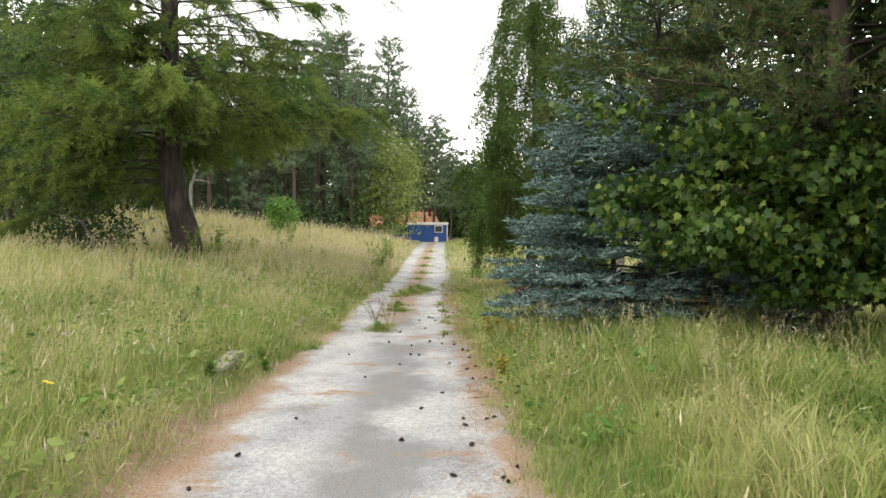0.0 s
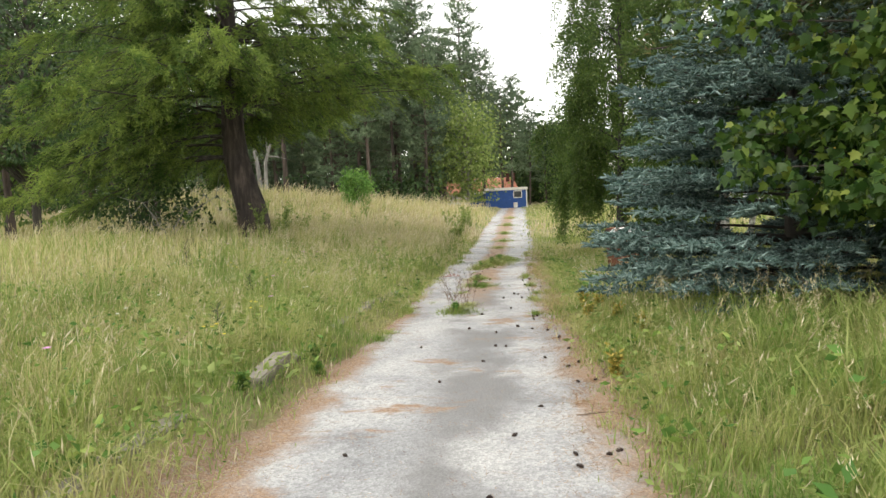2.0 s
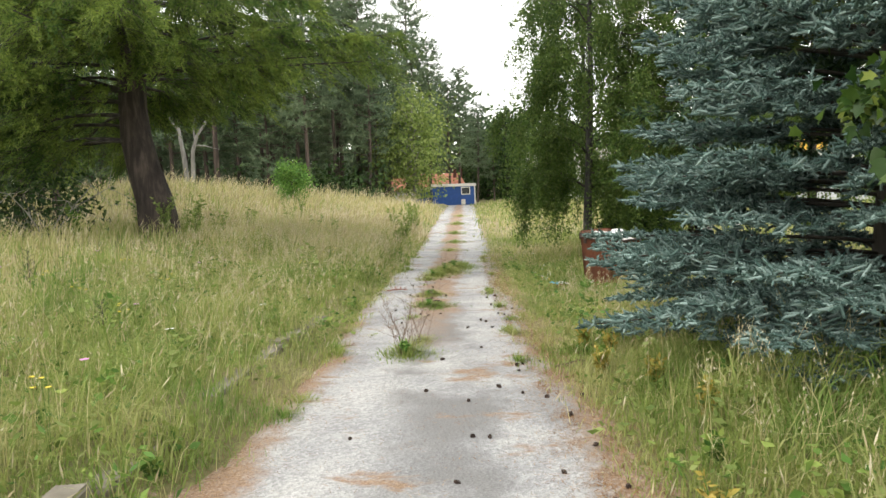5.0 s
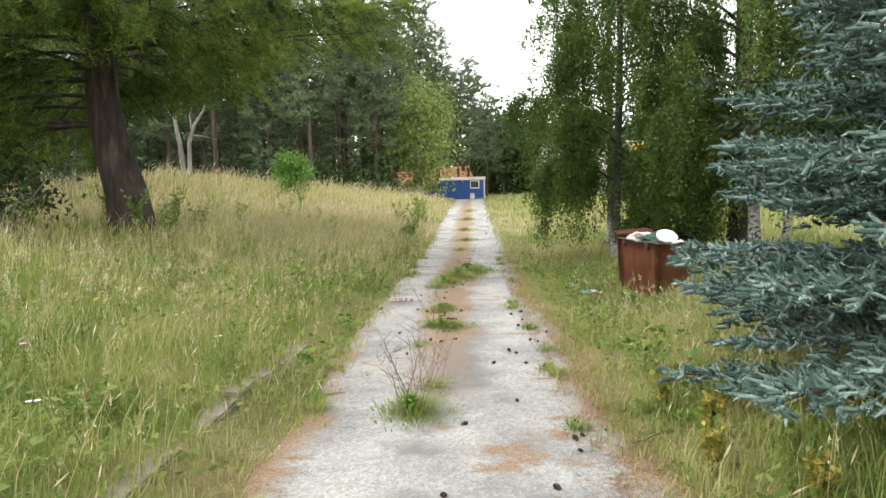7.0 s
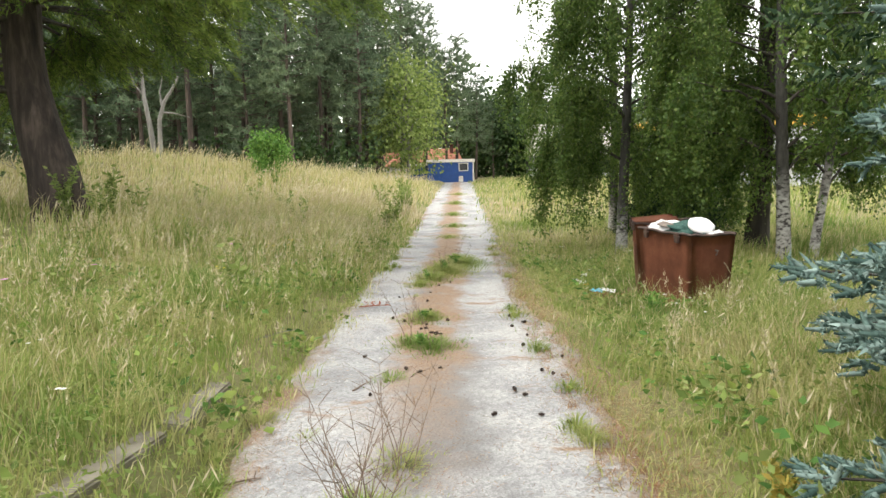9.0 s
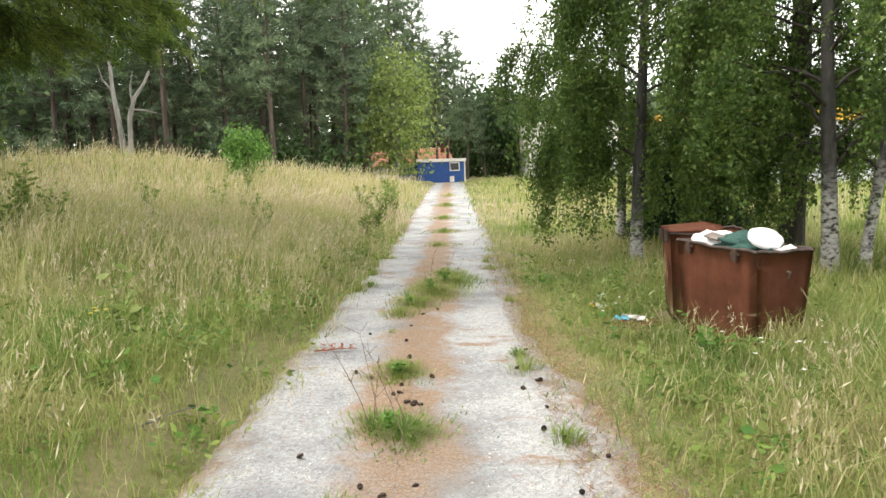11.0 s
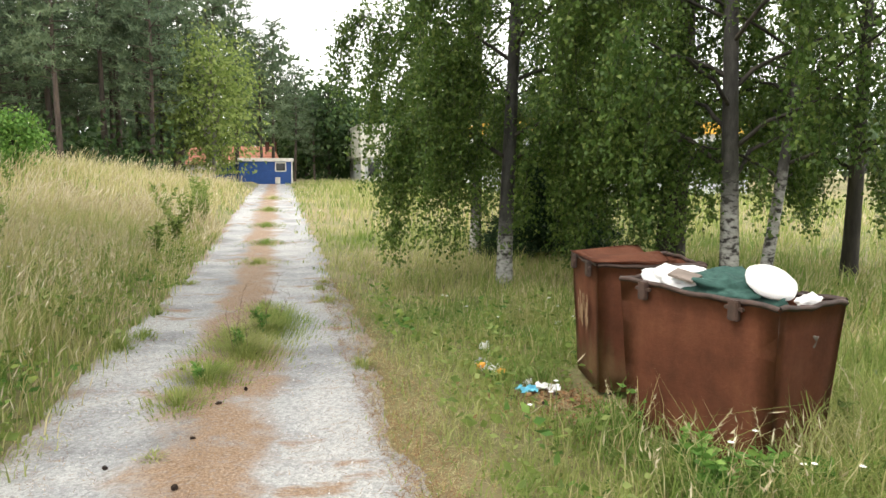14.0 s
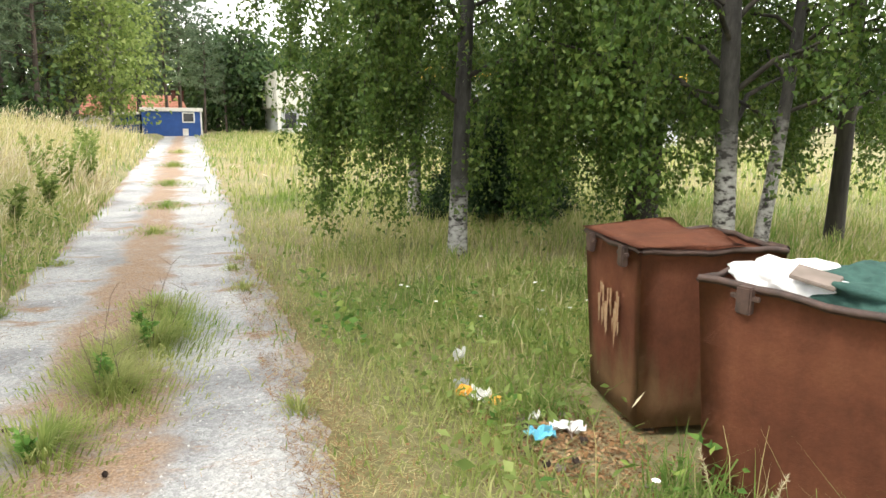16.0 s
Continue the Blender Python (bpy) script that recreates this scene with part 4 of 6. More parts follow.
def broadleaf(name, at, h, crown, mat, label, cat, leaves, leaf, seed, trunk_r=0.12, bark=M_DARKBARK, shape=None, stems_n=9, group="", low=0.1, boughs=False, tight=1.0, ragged=0.0):
    """A broad crown: limbs, twigs, and leaves in uneven clumps along them. crown: half sizes; low: how far down it starts."""
    r = np.random.default_rng(seed)
    root = thing(name, at, label, cat, group)
    cz = h - crown[2]
    s, stems, cr = Soup(), Soup(), Soup()
    tp = trunk_path(h * 0.85, (0.1, 0.1), 0.06, seed, 10)
    s.tube(tp, np.linspace(trunk_r * 1.2, trunk_r * 0.15, 10), 9)
    part("trunk", s.mesh("trunk", True), bark, root)
    P, D = [], []
    clumps = int(26 + stems_n * 6)
    for i in range(clumps):
        d = unit(r.normal(0, 1, 3))
        rr = (0.35 + 0.65 * r.random() ** 0.5)
        rr *= 1 + ragged * noise.noise(Vector(d * 1.9) + Vector((seed, 0, 0))) + 0.25 * ragged * r.normal()
        c = np.array([0, 0, cz]) + d * np.asarray(crown) * rr
        c[2] = max(c[2], low)
        zt = max(0.15 * h, min(c[2] - 0.25 * crown[2], h * 0.8))
        o = np.array([np.interp(zt, tp[:, 2], tp[:, 0]), np.interp(zt, tp[:, 2], tp[:, 1]), zt])
        mid = (o + c) / 2 + np.array([0, 0, 0.12 * crown[2]]) + r.normal(0, 0.05 * h * 0.3, 3)
        (bough([o, mid, c], [trunk_r * 0.3, trunk_r * 0.18, 0.006], root, bark) if boughs else stems.tube([o, mid, c], [trunk_r * 0.3, trunk_r * 0.18, 0.006], 4))
        m = leaves // clumps
        spread = np.asarray(crown) * (0.20 + 0.14 * r.random()) * tight
        pts = c + r.normal(0, 1, (m, 3)) * spread * np.array([1, 1, 0.7])
        pts[:, 2] = np.maximum(pts[:, 2], low)
        P.append(pts)
        D.append(unit(r.normal(0, 0.55, (m, 3)) + unit(pts - np.array([0, 0, cz])) * 0.5 + np.array([0, 0, -0.55])))
    P, D = np.concatenate(P), np.concatenate(D)
    tv, tf = shape if shape else leaf_tri(leaf * 1.15, leaf * 1.05)
    cr.scatter(tv, tf, frames_along(D, r.random(len(D)) * 6.28) * (0.65 + 0.6 * r.random(len(D)))[:, None, None], P)
    fine_twigs(stems, bark, root)
    part("crown", cr, mat, root)
    return root


def maple_leaf(size):
    """A five-lobed leaf, its stalk at the origin, hanging along z."""
    out = [(0.0, 0.0), (0.44, 0.08), (0.34, 0.26), (0.56, 0.52), (0.27, 0.55), (0.0, 1.0)]
    pts = out + [(-x, y) for x, y in out[-2:0:-1]]
    v = np.array([(x * size, -0.22 * abs(x) * size + 0.12 * size * (y - 0.3) ** 2, y * size) for x, y in pts] + [(0, 0.02 * size, 0.4 * size)])
    n = len(pts)
    return v, np.array([(n, i, (i + 1) % n) for i in range(n)])


broadleaf("maple_tree", on(5.0, 9.1), 3.45, (2.15, 1.5, 1.4), M_MAPLE, "young maple with large green leaves beside the road", "maple tree", 13000, 0.15, 41, 0.09, M_DARKBARK, maple_leaf(0.118), 20, low=0.75, boughs=True, tight=0.42, ragged=0.75)


# ---- the wood ----
def pine_tree(name, at, h, seed, clumps, label, bare=0.45, spread=2.6, mat=None, group="pines of the wood", tuft=None, dead=True):
    r = np.random.default_rng(seed)
    root = thing(name, at, label, "pine tree", group)
    s, stems, cr = Soup(), Soup(), Soup()
    tp = trunk_path(h, (r.normal(0, 0.35), r.normal(0, 0.35)), 0.08, seed, 9)
    s.tube(tp, np.linspace(0.012 * h + 0.02, 0.02, 9), 7)
    part("trunk", s.mesh("trunk", True), M_PINEBARK, root, "reddish brown pine trunk")
    P, D = [], []
    tv, tf = tuft
    for i in range(clumps):
        k = bare + (1 - bare) * (i + r.random()) / clumps
        z = h * k
        az = i * 2.399 + r.random()
        L = spread * (1.08 - k) ** 0.55 * (0.5 + 0.6 * r.random()) * 1.2
        o = np.array([np.interp(z, tp[:, 2], tp[:, 0]), np.interp(z, tp[:, 2], tp[:, 1]), z])
        b = conifer_branch(o, az, L, 0.28, 0.25, 5)
        stems.tube(b[[0, 2, 4]], np.linspace(0.05, 0.012, 3), 3)
        m = int(5 + L * (5 if spread < 4 else 38))
        u = 0.35 + 0.65 * r.random(m)
        pts = np.stack([np.interp(u * 4, np.arange(5), b[:, c]) for c in range(3)], -1) + r.normal(0, 1, (m, 3)) * np.array([0.34, 0.34, 0.09])
        P.append(pts)
        D.append(unit(r.normal(0, 0.5, (m, 3)) + np.array([np.cos(az), np.sin(az), 0.5])))
    if dead:
        for i in range(12):
            z = h * (0.12 + (bare - 0.1) * r.random())
            az = r.random() * 6.28
            o = np.array([np.interp(z, tp[:, 2], tp[:, 0]), np.interp(z, tp[:, 2], tp[:, 1]), z])
            stems.tube(conifer_branch(o, az, 0.6 + 1.3 * r.random(), 0.0, 0.15, 4), np.linspace(0.022, 0.006, 4), 3)
    P, D = np.concatenate(P), np.concatenate(D)
    cr.scatter(tv, tf, frames_along(D, r.random(len(D)) * 6.28) * (0.7 + 0.6 * r.random(len(D)))[:, None, None], P)
    fine_twigs(stems, M_PINEBARK, root)
    part("crown", cr, mat or M_PINE, root)
    return root


TUFT = brush(0.45, 7, 0.38, 0.05, 1.3, 6)
TUFT_NEAR = brush(0.24, 15, 0.11, 0.014, 1.2, 8)
kinds = []
for i, (h, n, bare, sp) in enumerate([(17, 58, 0.34, 2.9), (15, 54, 0.26, 2.7), (18.5, 60, 0.42, 3.0), (12.5, 52, 0.12, 2.5)]):
    x, y = [(-14, 63), (-21, 61), (-9.5, 66), (-27, 60)][i]
    kinds.append(pine_tree("pine_tree", on(x, y), h, 60 + i, n, "tall pine with a bare trunk at the wood's edge", bare, sp, tuft=TUFT))
pr = np.random.default_rng(99)
spots = []
for row in range(5):
    y = 59 + row * 5.2
    x = -62.0
    while x < 2.0:
        x += 2.8 + 2.0 * pr.random()
        yy = y + pr.normal(0, 1.2)
        if x > -7.5:
            continue
        if -11 < x < 1.6 and 72 < yy < 101:
            continue
        if (x + 20) ** 2 + (yy - 47) ** 2 < 90:
            continue
        spots.append((x, yy))
for i, (x, y) in enumerate(spots):
    ob = copy_thing(kinds[i % 4], pose(x, y, ground_z(x, y), 0, 0, 360 * pr.random()))
    k = 0.8 + 0.3 * pr.random()
    ob.scale = (k, k, k * (0.92 + 0.16 * pr.random()))
# taller pines by the hut, and a dark mixed edge to the right of it
for i, (x, y, k) in enumerate([(-8.8, 66, 1.1), (-7.6, 71, 1.15), (-6.6, 80, 1.22), (-4.4, 83, 1.05), (-5.6, 81, 1.1), (-17.5, 34, 0.85), (-22, 30, 0.8), (-27, 34, 0.9), (-24, 39, 0.9), (-30, 42, 1.0), (-2.1, 82, 0.86), (-1.2, 84, 0.8), (0.9, 86, 0.66), (3.0, 90, 0.6), (-9.0, 104, 1.0), (-4.0, 103, 1.0), (0.6, 106, 0.78)]):
    ob = copy_thing(kinds[i % 3], pose(x, y, ground_z(x, y), 0, 0, 77 * i))
    ob.scale = (k, k, k)

edge = [broadleaf("woodland_tree", on(2.4, 96), 9.6, (3.0, 2.8, 4.4), M_DARKLEAF, "dark green tree at the wood's edge", "tree", 3600, 0.42, 51, 0.2, stems_n=12, group="trees behind the hut", low=0.4),
        broadleaf("woodland_tree", on(5.6, 101), 10.4, (3.4, 3.0, 4.8), M_DARKLEAF, "dark green tree at the wood's edge", "tree", 3800, 0.42, 52, 0.2, stems_n=12, group="trees behind the hut", low=0.4)]
for i, (x, y, k) in enumerate([(1.2, 101, 0.95), (4.6, 92, 1.08), (9.5, 104, 1.0), (14, 106, 1.05), (19, 104, 1.0), (25, 108, 1.1), (31, 102, 1.0), (38, 104, 1.1), (-12, 104, 0.9), (46, 98, 1.1), (55, 95, 1.0), (24, 80, 0.8), (33, 72, 0.9), (41, 66, 0.9), (48, 56, 0.9)]):
    ob = copy_thing(edge[i % 2], pose(x, y, ground_z(x, y), 0, 0, 63 * i))
    ob.scale = (k, k, k)
broadleaf("light_green_tree", on(-4.8, 64), 9.4, (2.9, 2.6, 4.3), M_YGREEN, "light yellow-green tree beside the road near the hut", "tree", 6500, 0.24, 53, 0.13, M_GREYBARK, stems_n=10, low=0.8)
broadleaf("green_bush", on(-10.3, 45), 2.4, (0.85, 0.8, 1.15), M_BUSH, "bright green young bush standing in tall grass", "bush", 2600, 0.14, 54, 0.04, stems_n=6, low=0.15)


def undergrowth():
    """Shrubs and young trees low down in the wood, too many to count."""
    r = np.random.default_rng(5)
    s = Soup()
    n = 520
    x = r.uniform(-70, 44, n)
    y = np.where(x < -7, r.uniform(58, 96, n), r.uniform(103, 116, n))
    keep = ~((x > -11) & (x < 2) & (y > 70) & (y < 102))
    x, y = x[keep], y[keep]
    tv, tf = leaf_tri(0.36, 0.34)
    for a, b in zip(x, y):
        m = 90
        hh = 0.8 + 2.6 * r.random()
        p = np.array([a, b, ground_z(a, b)]) + r.normal(0, 1, (m, 3)) * np.array([0.9, 0.9, 0.0]) + np.stack([np.zeros(m), np.zeros(m), hh * r.random(m)], -1)
        d = unit(r.normal(0, 1, (m, 3)))
        s.scatter(tv, tf, frames_along(d, r.random(m) * 6.28), p)
    ob = part("undergrowth", s, M_DARKLEAF, None)
    tagged(ob, "dark shrubs filling the floor of the wood", "undergrowth", kind="stuff")


undergrowth()


def far_woods():
    """The depth of the wood behind the first trees: trunks and crowns, one mass."""
    r = np.random.default_rng(15)
    s, t = Soup(), Soup()
    tv, tf = leaf_tri(1.3, 1.1)
    for i in range(420):
        a = r.uniform(-120, 90)
        b = r.uniform(92, 140) if a > -64 else r.uniform(50, 120)
        if -12 < a < 22 and b < 112:
            continue
        hh = 11 + 6 * r.random() if a < 0 else 8 + 4 * r.random()
        t.tube([(a, b, -0.5), (a + r.normal(0, 0.2), b, hh * 0.9)], [0.17, 0.05], 5)
        m = 100
        p = np.array([a, b, 0]) + np.stack([r.normal(0, 1.3, m), r.normal(0, 1.3, m), hh * (0.12 + 0.88 * r.random(m))], -1)
        s.scatter(tv, tf, frames_along(unit(r.normal(0, 1, (m, 3))), r.random(m) * 6.28), p)
    ob = part("far_wood_crowns", s, M_PINE, None)
    tagged(ob, "dense dark crowns of the far wood", "far wood", kind="stuff")
    ob = part("far_wood_trunks", t, M_PINEBARK, None)
    tagged(ob, "bare brown trunks of the far wood", "far wood", kind="stuff")


far_woods()
pine_tree("roadside_pine", on(5.4, 9.6), 15, 71, 140, "tall pine with low shaggy branches beside the spruce", 0.165, 4.3, M_OLDPINE, group="", tuft=TUFT_NEAR)


# both trees are added, to close sky gaps and darken the right side
broadleaf("roadside_tree", on(9.4, 13.2), 11, (3.4, 2.6, 4.8), M_DARKLEAF, "dark leafy tree added behind the roadside pine", "tree", 9000, 0.24, 91, 0.16, stems_n=12, group="trees beside the road", low=0.6)
broadleaf("roadside_tree", on(9.8, 8.2), 10, (3.2, 2.6, 4.5), M_DARKLEAF, "dark leafy tree added behind the maple", "tree", 9000, 0.22, 92, 0.16, stems_n=12, group="trees beside the road", low=0.6)


def dead_tree(at):
    root = thing("dead_tree", at, "bare grey forked dead tree on the rise", "dead tree")
    def limb(pts, r0, r1, sides=8):
        s = Soup()
        s.tube(pts, np.linspace(r0, r1, len(pts)), sides)
        return s
    part("trunk", limb([(0, 0, -0.8), (-0.05, 0, 0.6), (-0.18, 0, 2.0), (-0.42, 0.1, 3.4), (-0.5, 0.1, 5.2)], 0.2, 0.09).mesh("trunk", True), M_GREYBARK, root)
    part("limb", limb([(0.15, 0, -0.8), (0.35, 0, 0.6), (0.42, 0, 2.2), (0.75, 0, 3.2), (1.3, 0.1, 4.0), (1.6, 0.1, 4.6)], 0.17, 0.06).mesh("limb", True), M_GREYBARK, root)
    for p in ([(0.5, 0, 2.6), (1.2, 0.1, 2.55), (2.1, 0.2, 2.3)], [(0.6, 0, 3.0), (0.5, 0.1, 3.8), (0.75, 0, 4.6)], [(-0.45, 0.1, 3.6), (-0.9, 0, 4.2), (-1.1, 0, 5.0)]):
        part("twig", limb(p, 0.07, 0.015, 5), M_GREYBARK, root)


dead_tree((-18.3, 50, ground_z(-18.3, 50) + 0.2))

# bushes and dead boughs under the larch
broadleaf("dark_bush", on(-11.2, 21.8), 2.0, (1.5, 1.1, 1.0), M_DARKLEAF, "dark leafy bush under the larch", "bush", 1900, 0.12, 81, 0.03, stems_n=4, low=0.1)
broadleaf("dark_bush", on(-24.5, 27.0), 2.6, (1.8, 1.4, 1.3), M_DARKLEAF, "dark leafy bush behind the larch", "bush", 1900, 0.14, 82, 0.03, stems_n=4, low=0.1)
broadleaf("rowan_tree", on(-19.0, 27.5), 11.5, (4.0, 3.0, 5.3), M_DARKLEAF, "dark leafy tree at the meadow's side", "tree", 8200, 0.17, 84, 0.15, stems_n=10, low=3.2)


def fallen_boughs(at, n, seed):
    r = np.random.default_rng(seed)
    root = thing("fallen_boughs", at, "heap of grey dead boughs under the larch", "dead branches")
    for i in range(n):
        az = r.random() * 6.28
        L = 0.8 + 1.2 * r.random()
        p = np.array([(0, 0, 0), (0.5, 0.05, 0.5), (0.9, 0, 0.75), (1.3, -0.05, 0.6)]) * L * 0.8 + r.normal(0, 0.06, (4, 3))
        c, s_ = np.cos(az), np.sin(az)
        p = np.stack([p[:, 0] * c - p[:, 1] * s_, p[:, 0] * s_ + p[:, 1] * c, np.maximum(p[:, 2], -0.02)], -1)
        s = Soup()
        s.tube(p, np.linspace(0.022, 0.004, 4), 5)
        for j in range(5):
            o = p[1 + j % 3]
            e = o + r.normal(0, 0.3, 3)
            s.tube([o, (o + e) / 2 + r.normal(0, 0.04, 3), e], [0.008, 0.006, 0.002], 3)
        part("bough", s, M_GREYBARK, root)


broadleaf("rowan_tree", on(-24.5, 33), 13, (4.5, 3.5, 6.0), M_BIRCH, "tall leafy tree beyond the meadow", "tree", 8200, 0.24, 85, 0.17, stems_n=10, low=0.8)
broadleaf("rowan_tree", on(-22.5, 41), 12, (4.0, 3.5, 5.2), M_DARKLEAF, "tall dark leafy tree beyond the larch", "tree", 7200, 0.24, 86, 0.17, stems_n=10, low=2.0)
fallen_boughs(on(-10.4, 21.3), 9, 3)


# ---- weeds, tufts and small plants ----
def leafy_weed(at, h, n, mat, label, leaf=0.08, seed=0, group="weeds in the meadow", name="leafy_weed"):
    r = np.random.default_rng(seed)
    root = thing(name, at, label, "weed", group)
    P, D, stems, cr = [], [], Soup(), Soup()
    for i in range(n):
        az = r.random() * 6.28
        L = h * (0.6 + 0.5 * r.random())
        k = np.linspace(0, 1, 5)
        p = np.stack([np.cos(az) * 0.25 * L * k ** 1.5, np.sin(az) * 0.25 * L * k ** 1.5, L * k], -1)
        stems.tube(p, np.linspace(0.006, 0.002, 5), 3)
        m = int(8 + L * 16)
        u = 0.15 + 0.85 * r.random(m)
        pts = np.stack([np.interp(u * 4, np.arange(5), p[:, c]) for c in range(3)], -1)
        P.append(pts)
        D.append(unit(r.normal(0, 0.8, (m, 3)) * np.array([1, 1, 0.3]) + np.array([0, 0, 0.25])))
    P, D = np.concatenate(P), np.concatenate(D)
    tv, tf = leaf_quad(leaf, leaf * 0.5)
    cr.scatter(tv, tf, frames_along(D, r.random(len(D)) * 6.28) * (0.6 + 0.7 * r.random(len(D)))[:, None, None], P)
    tagged(part("stem_clump", stems, M_WEED, root), kind="stuff")
    tagged(part("leaf_clump", cr, mat, root), kind="stuff")
    return root


for i, (x, y, h, n) in enumerate([(-4.6, 26.5, 1.0, 8), (-6.6, 22.3, 0.9, 8), (-9.6, 21.2, 0.9, 10), (-7.0, 31, 1.3, 6), (-3.2, 17.2, 0.75, 6), (-8.2, 38, 1.7, 9), (-7.3, 22.6, 1.2, 12), (-7.9, 22.2, 1.0, 12), (-9.0, 23.2, 1.3, 10), (-6.9, 21.5, 0.9, 9), (-7.4, 27.5, 1.0, 8), (-5.6, 29.0, 0.9, 8)]):
    leafy_weed(on(x, y), h, n, [M_YGREEN, M_YGREEN, M_WEED][i % 3], "yellow-green leafy weed rising from the grass", 0.1, 200 + i)
for i, (x, y) in enumerate([(-2.42, 7.25), (-2.3, 8.9), (-2.15, 8.5), (1.0, 9.2)]):
    leafy_weed(on(x, y), 0.17, 12, M_WEED, "low green broad-leaved weed at the road's edge", 0.07, 230 + i)


for i, (x, y) in enumerate([(1.92, 19.05), (2.15, 18.72), (2.4, 18.55), (2.7, 18.5), (1.85, 18.7)]):
    leafy_weed(on(x, y), 0.36, 20, M_BUSH, "leafy green weed at the foot of the bin", 0.085, 245 + i, "weeds by the bins")
for i, (x, y, h) in enumerate([(-2.75, 31.0, 0.9), (-2.85, 33.5, 1.15), (-2.7, 35.8, 1.0), (-2.95, 38.0, 1.25), (-2.8, 28.6, 0.7), (-3.5, 34.6, 1.1), (-3.3, 40.5, 1.2)]):
    leafy_weed(on(x, y), h, 16, M_YGREEN, "yellow-green leafy shoots on the grassy verge", 0.11, 270 + i, "shoots on the verge", "verge_shoots")


# ---- grass ----
def blades(n, x, y, hgt, wid, bend, seed, zf=height, lift=0.0):
    """Bent grass blades standing on the ground: verts and triangles."""
    r = np.random.default_rng(seed)
    az = r.random(n) * 6.283
    out = np.stack([np.cos(az), np.sin(az), 0 * az], -1)
    face = az + r.normal(0, 0.6, n) + 1.57
    side = np.stack([np.cos(face), np.sin(face), 0 * az], -1) * (wid / 2)[:, None]
    base = np.stack([x, y, zf(x, y) - 0.01 + lift], -1)
    up = np.array([0, 0, 1.0])
    wind = np.array([0.10, 0.03, 0])
    mid = base + out * (hgt * bend * 0.28)[:, None] + up * (hgt * 0.55)[:, None] + wind * hgt[:, None] * 0.3
    tip = base + out * (hgt * bend)[:, None] + up * (hgt * (1 - 0.45 * bend * bend))[:, None] + wind * hgt[:, None]
    v = np.stack([base - side, base + side, mid - side * 0.75, mid + side * 0.75, tip], 1).reshape(-1, 3)
    o = (np.arange(n) * 5)[:, None, None]
    f = (np.array([(0, 1, 3), (0, 3, 2), (2, 3, 4)])[None] + o).reshape(-1, 3)
    return v, f, tip, mid


def patchy(x, y, s=0.45, o=0.0):
    return 0.5 + 0.25 * np.sin(x * s * 2.1 + y * s * 1.3 + o) + 0.25 * np.sin(x * s * 0.9 - y * s * 1.9 + 2 * o + 1)


gr = np.random.default_rng(17)
fr0 = np.random.default_rng(18)


def cells(x, y, s, o=0.0):
    """A random value for each patch of the plan, s metres across."""
    h = np.sin(np.floor(x / s + 0.3 * np.sin(y * 2.1)) * 127.1 + np.floor(y / s + 0.3 * np.sin(x * 2.7)) * 311.7 + o) * 43758.5453
    return h - np.floor(h)


def clear_of(x, y, edge=0.0):
    """True off the road, the bins and the litter patch."""
    d = x - road_mid(y)
    rag = 0.14 * np.sin(y * 2.6) + 0.10 * np.sin(y * 6.1 + 1)
    u = np.abs(gr.normal(0, 0.13, np.shape(x)))
    ok = (d < -1.16 - 0.2 * (1 - sstep((y - 8) / 4)) + 0.5 * rag + u - 0.1) | (d > 1.06 - 0.1 * (y > 13) + 0.15 * (1 - sstep((y - 8) / 5)) + 0.4 * rag - u + 0.1)
    ok &= ~((x > 2.06) & (x < 3.25) & (y > 19.0) & (y < 21.9))
    ok &= ~(((x - 1.68) / 0.5) ** 2 + ((y - 20.75) / 0.6) ** 2 < gr.random(np.shape(x)) ** 0.4)
    kerb = (np.abs(x + 2.58) < 0.13) & (y > 4) & (y < 19)
    ok &= ~kerb | (gr.random(np.shape(x)) < 0.5)
    return ok


def field(n, x0, x1, y0, y1):
    x, y = gr.uniform(x0, x1, n) + gr.normal(0, 0.5, n), gr.uniform(y0, y1, n) + gr.normal(0, 0.7, n)
    k = clear_of(x, y)
    return x[k], y[k]


def grow(name, zones, material, label, seed):
    s = Soup()
    heads = []
    for i, (n, x0, x1, y0, y1, h, w, bend, thin) in enumerate(zones):
        x, y = field(n, x0, x1, y0, y1)
        if thin:
            k = gr.random(len(x)) < (0.25 + 0.75 * patchy(x, y, 0.5, thin))
            x, y = x[k], y[k]
        worn = (x > road_mid(y)) & (x < road_mid(y) + 2.5) & (y > 14) & (y < 25)
        k = gr.random(len(x)) < (0.62 + 0.5 * cells(x, y, 0.3, 4.0)) * np.where(worn, 0.25 + 0.75 * cells(x, y, 0.55, 9.0), 1.0) * np.where(worn & (x < road_mid(y) + 1.5), 0.45, 1.0)
        x, y = x[k], y[k]
        m = len(x)
        edge = sstep((np.abs(x - road_mid(y)) - 1.2) / np.where((x > road_mid(y)) & (y > 13), 2.6, 1.3))
        hh = h * (0.55 + 0.7 * gr.random(m)) * (0.38 + 0.62 * edge) * (0.8 + 0.4 * patchy(x, y, 0.8, 2.0)) * (0.62 + 0.7 * cells(x, y, 0.42))
        v, f, tip, mid = blades(m, x, y, hh, w * (0.7 + 0.6 * gr.random(m)), bend * (0.5 + gr.random(m)), seed + i)
        s.add(v, f)
        heads.append(tip)
    ob = part(name, s, material, None)
    tagged(ob, label, "grass", kind="stuff")
    return heads


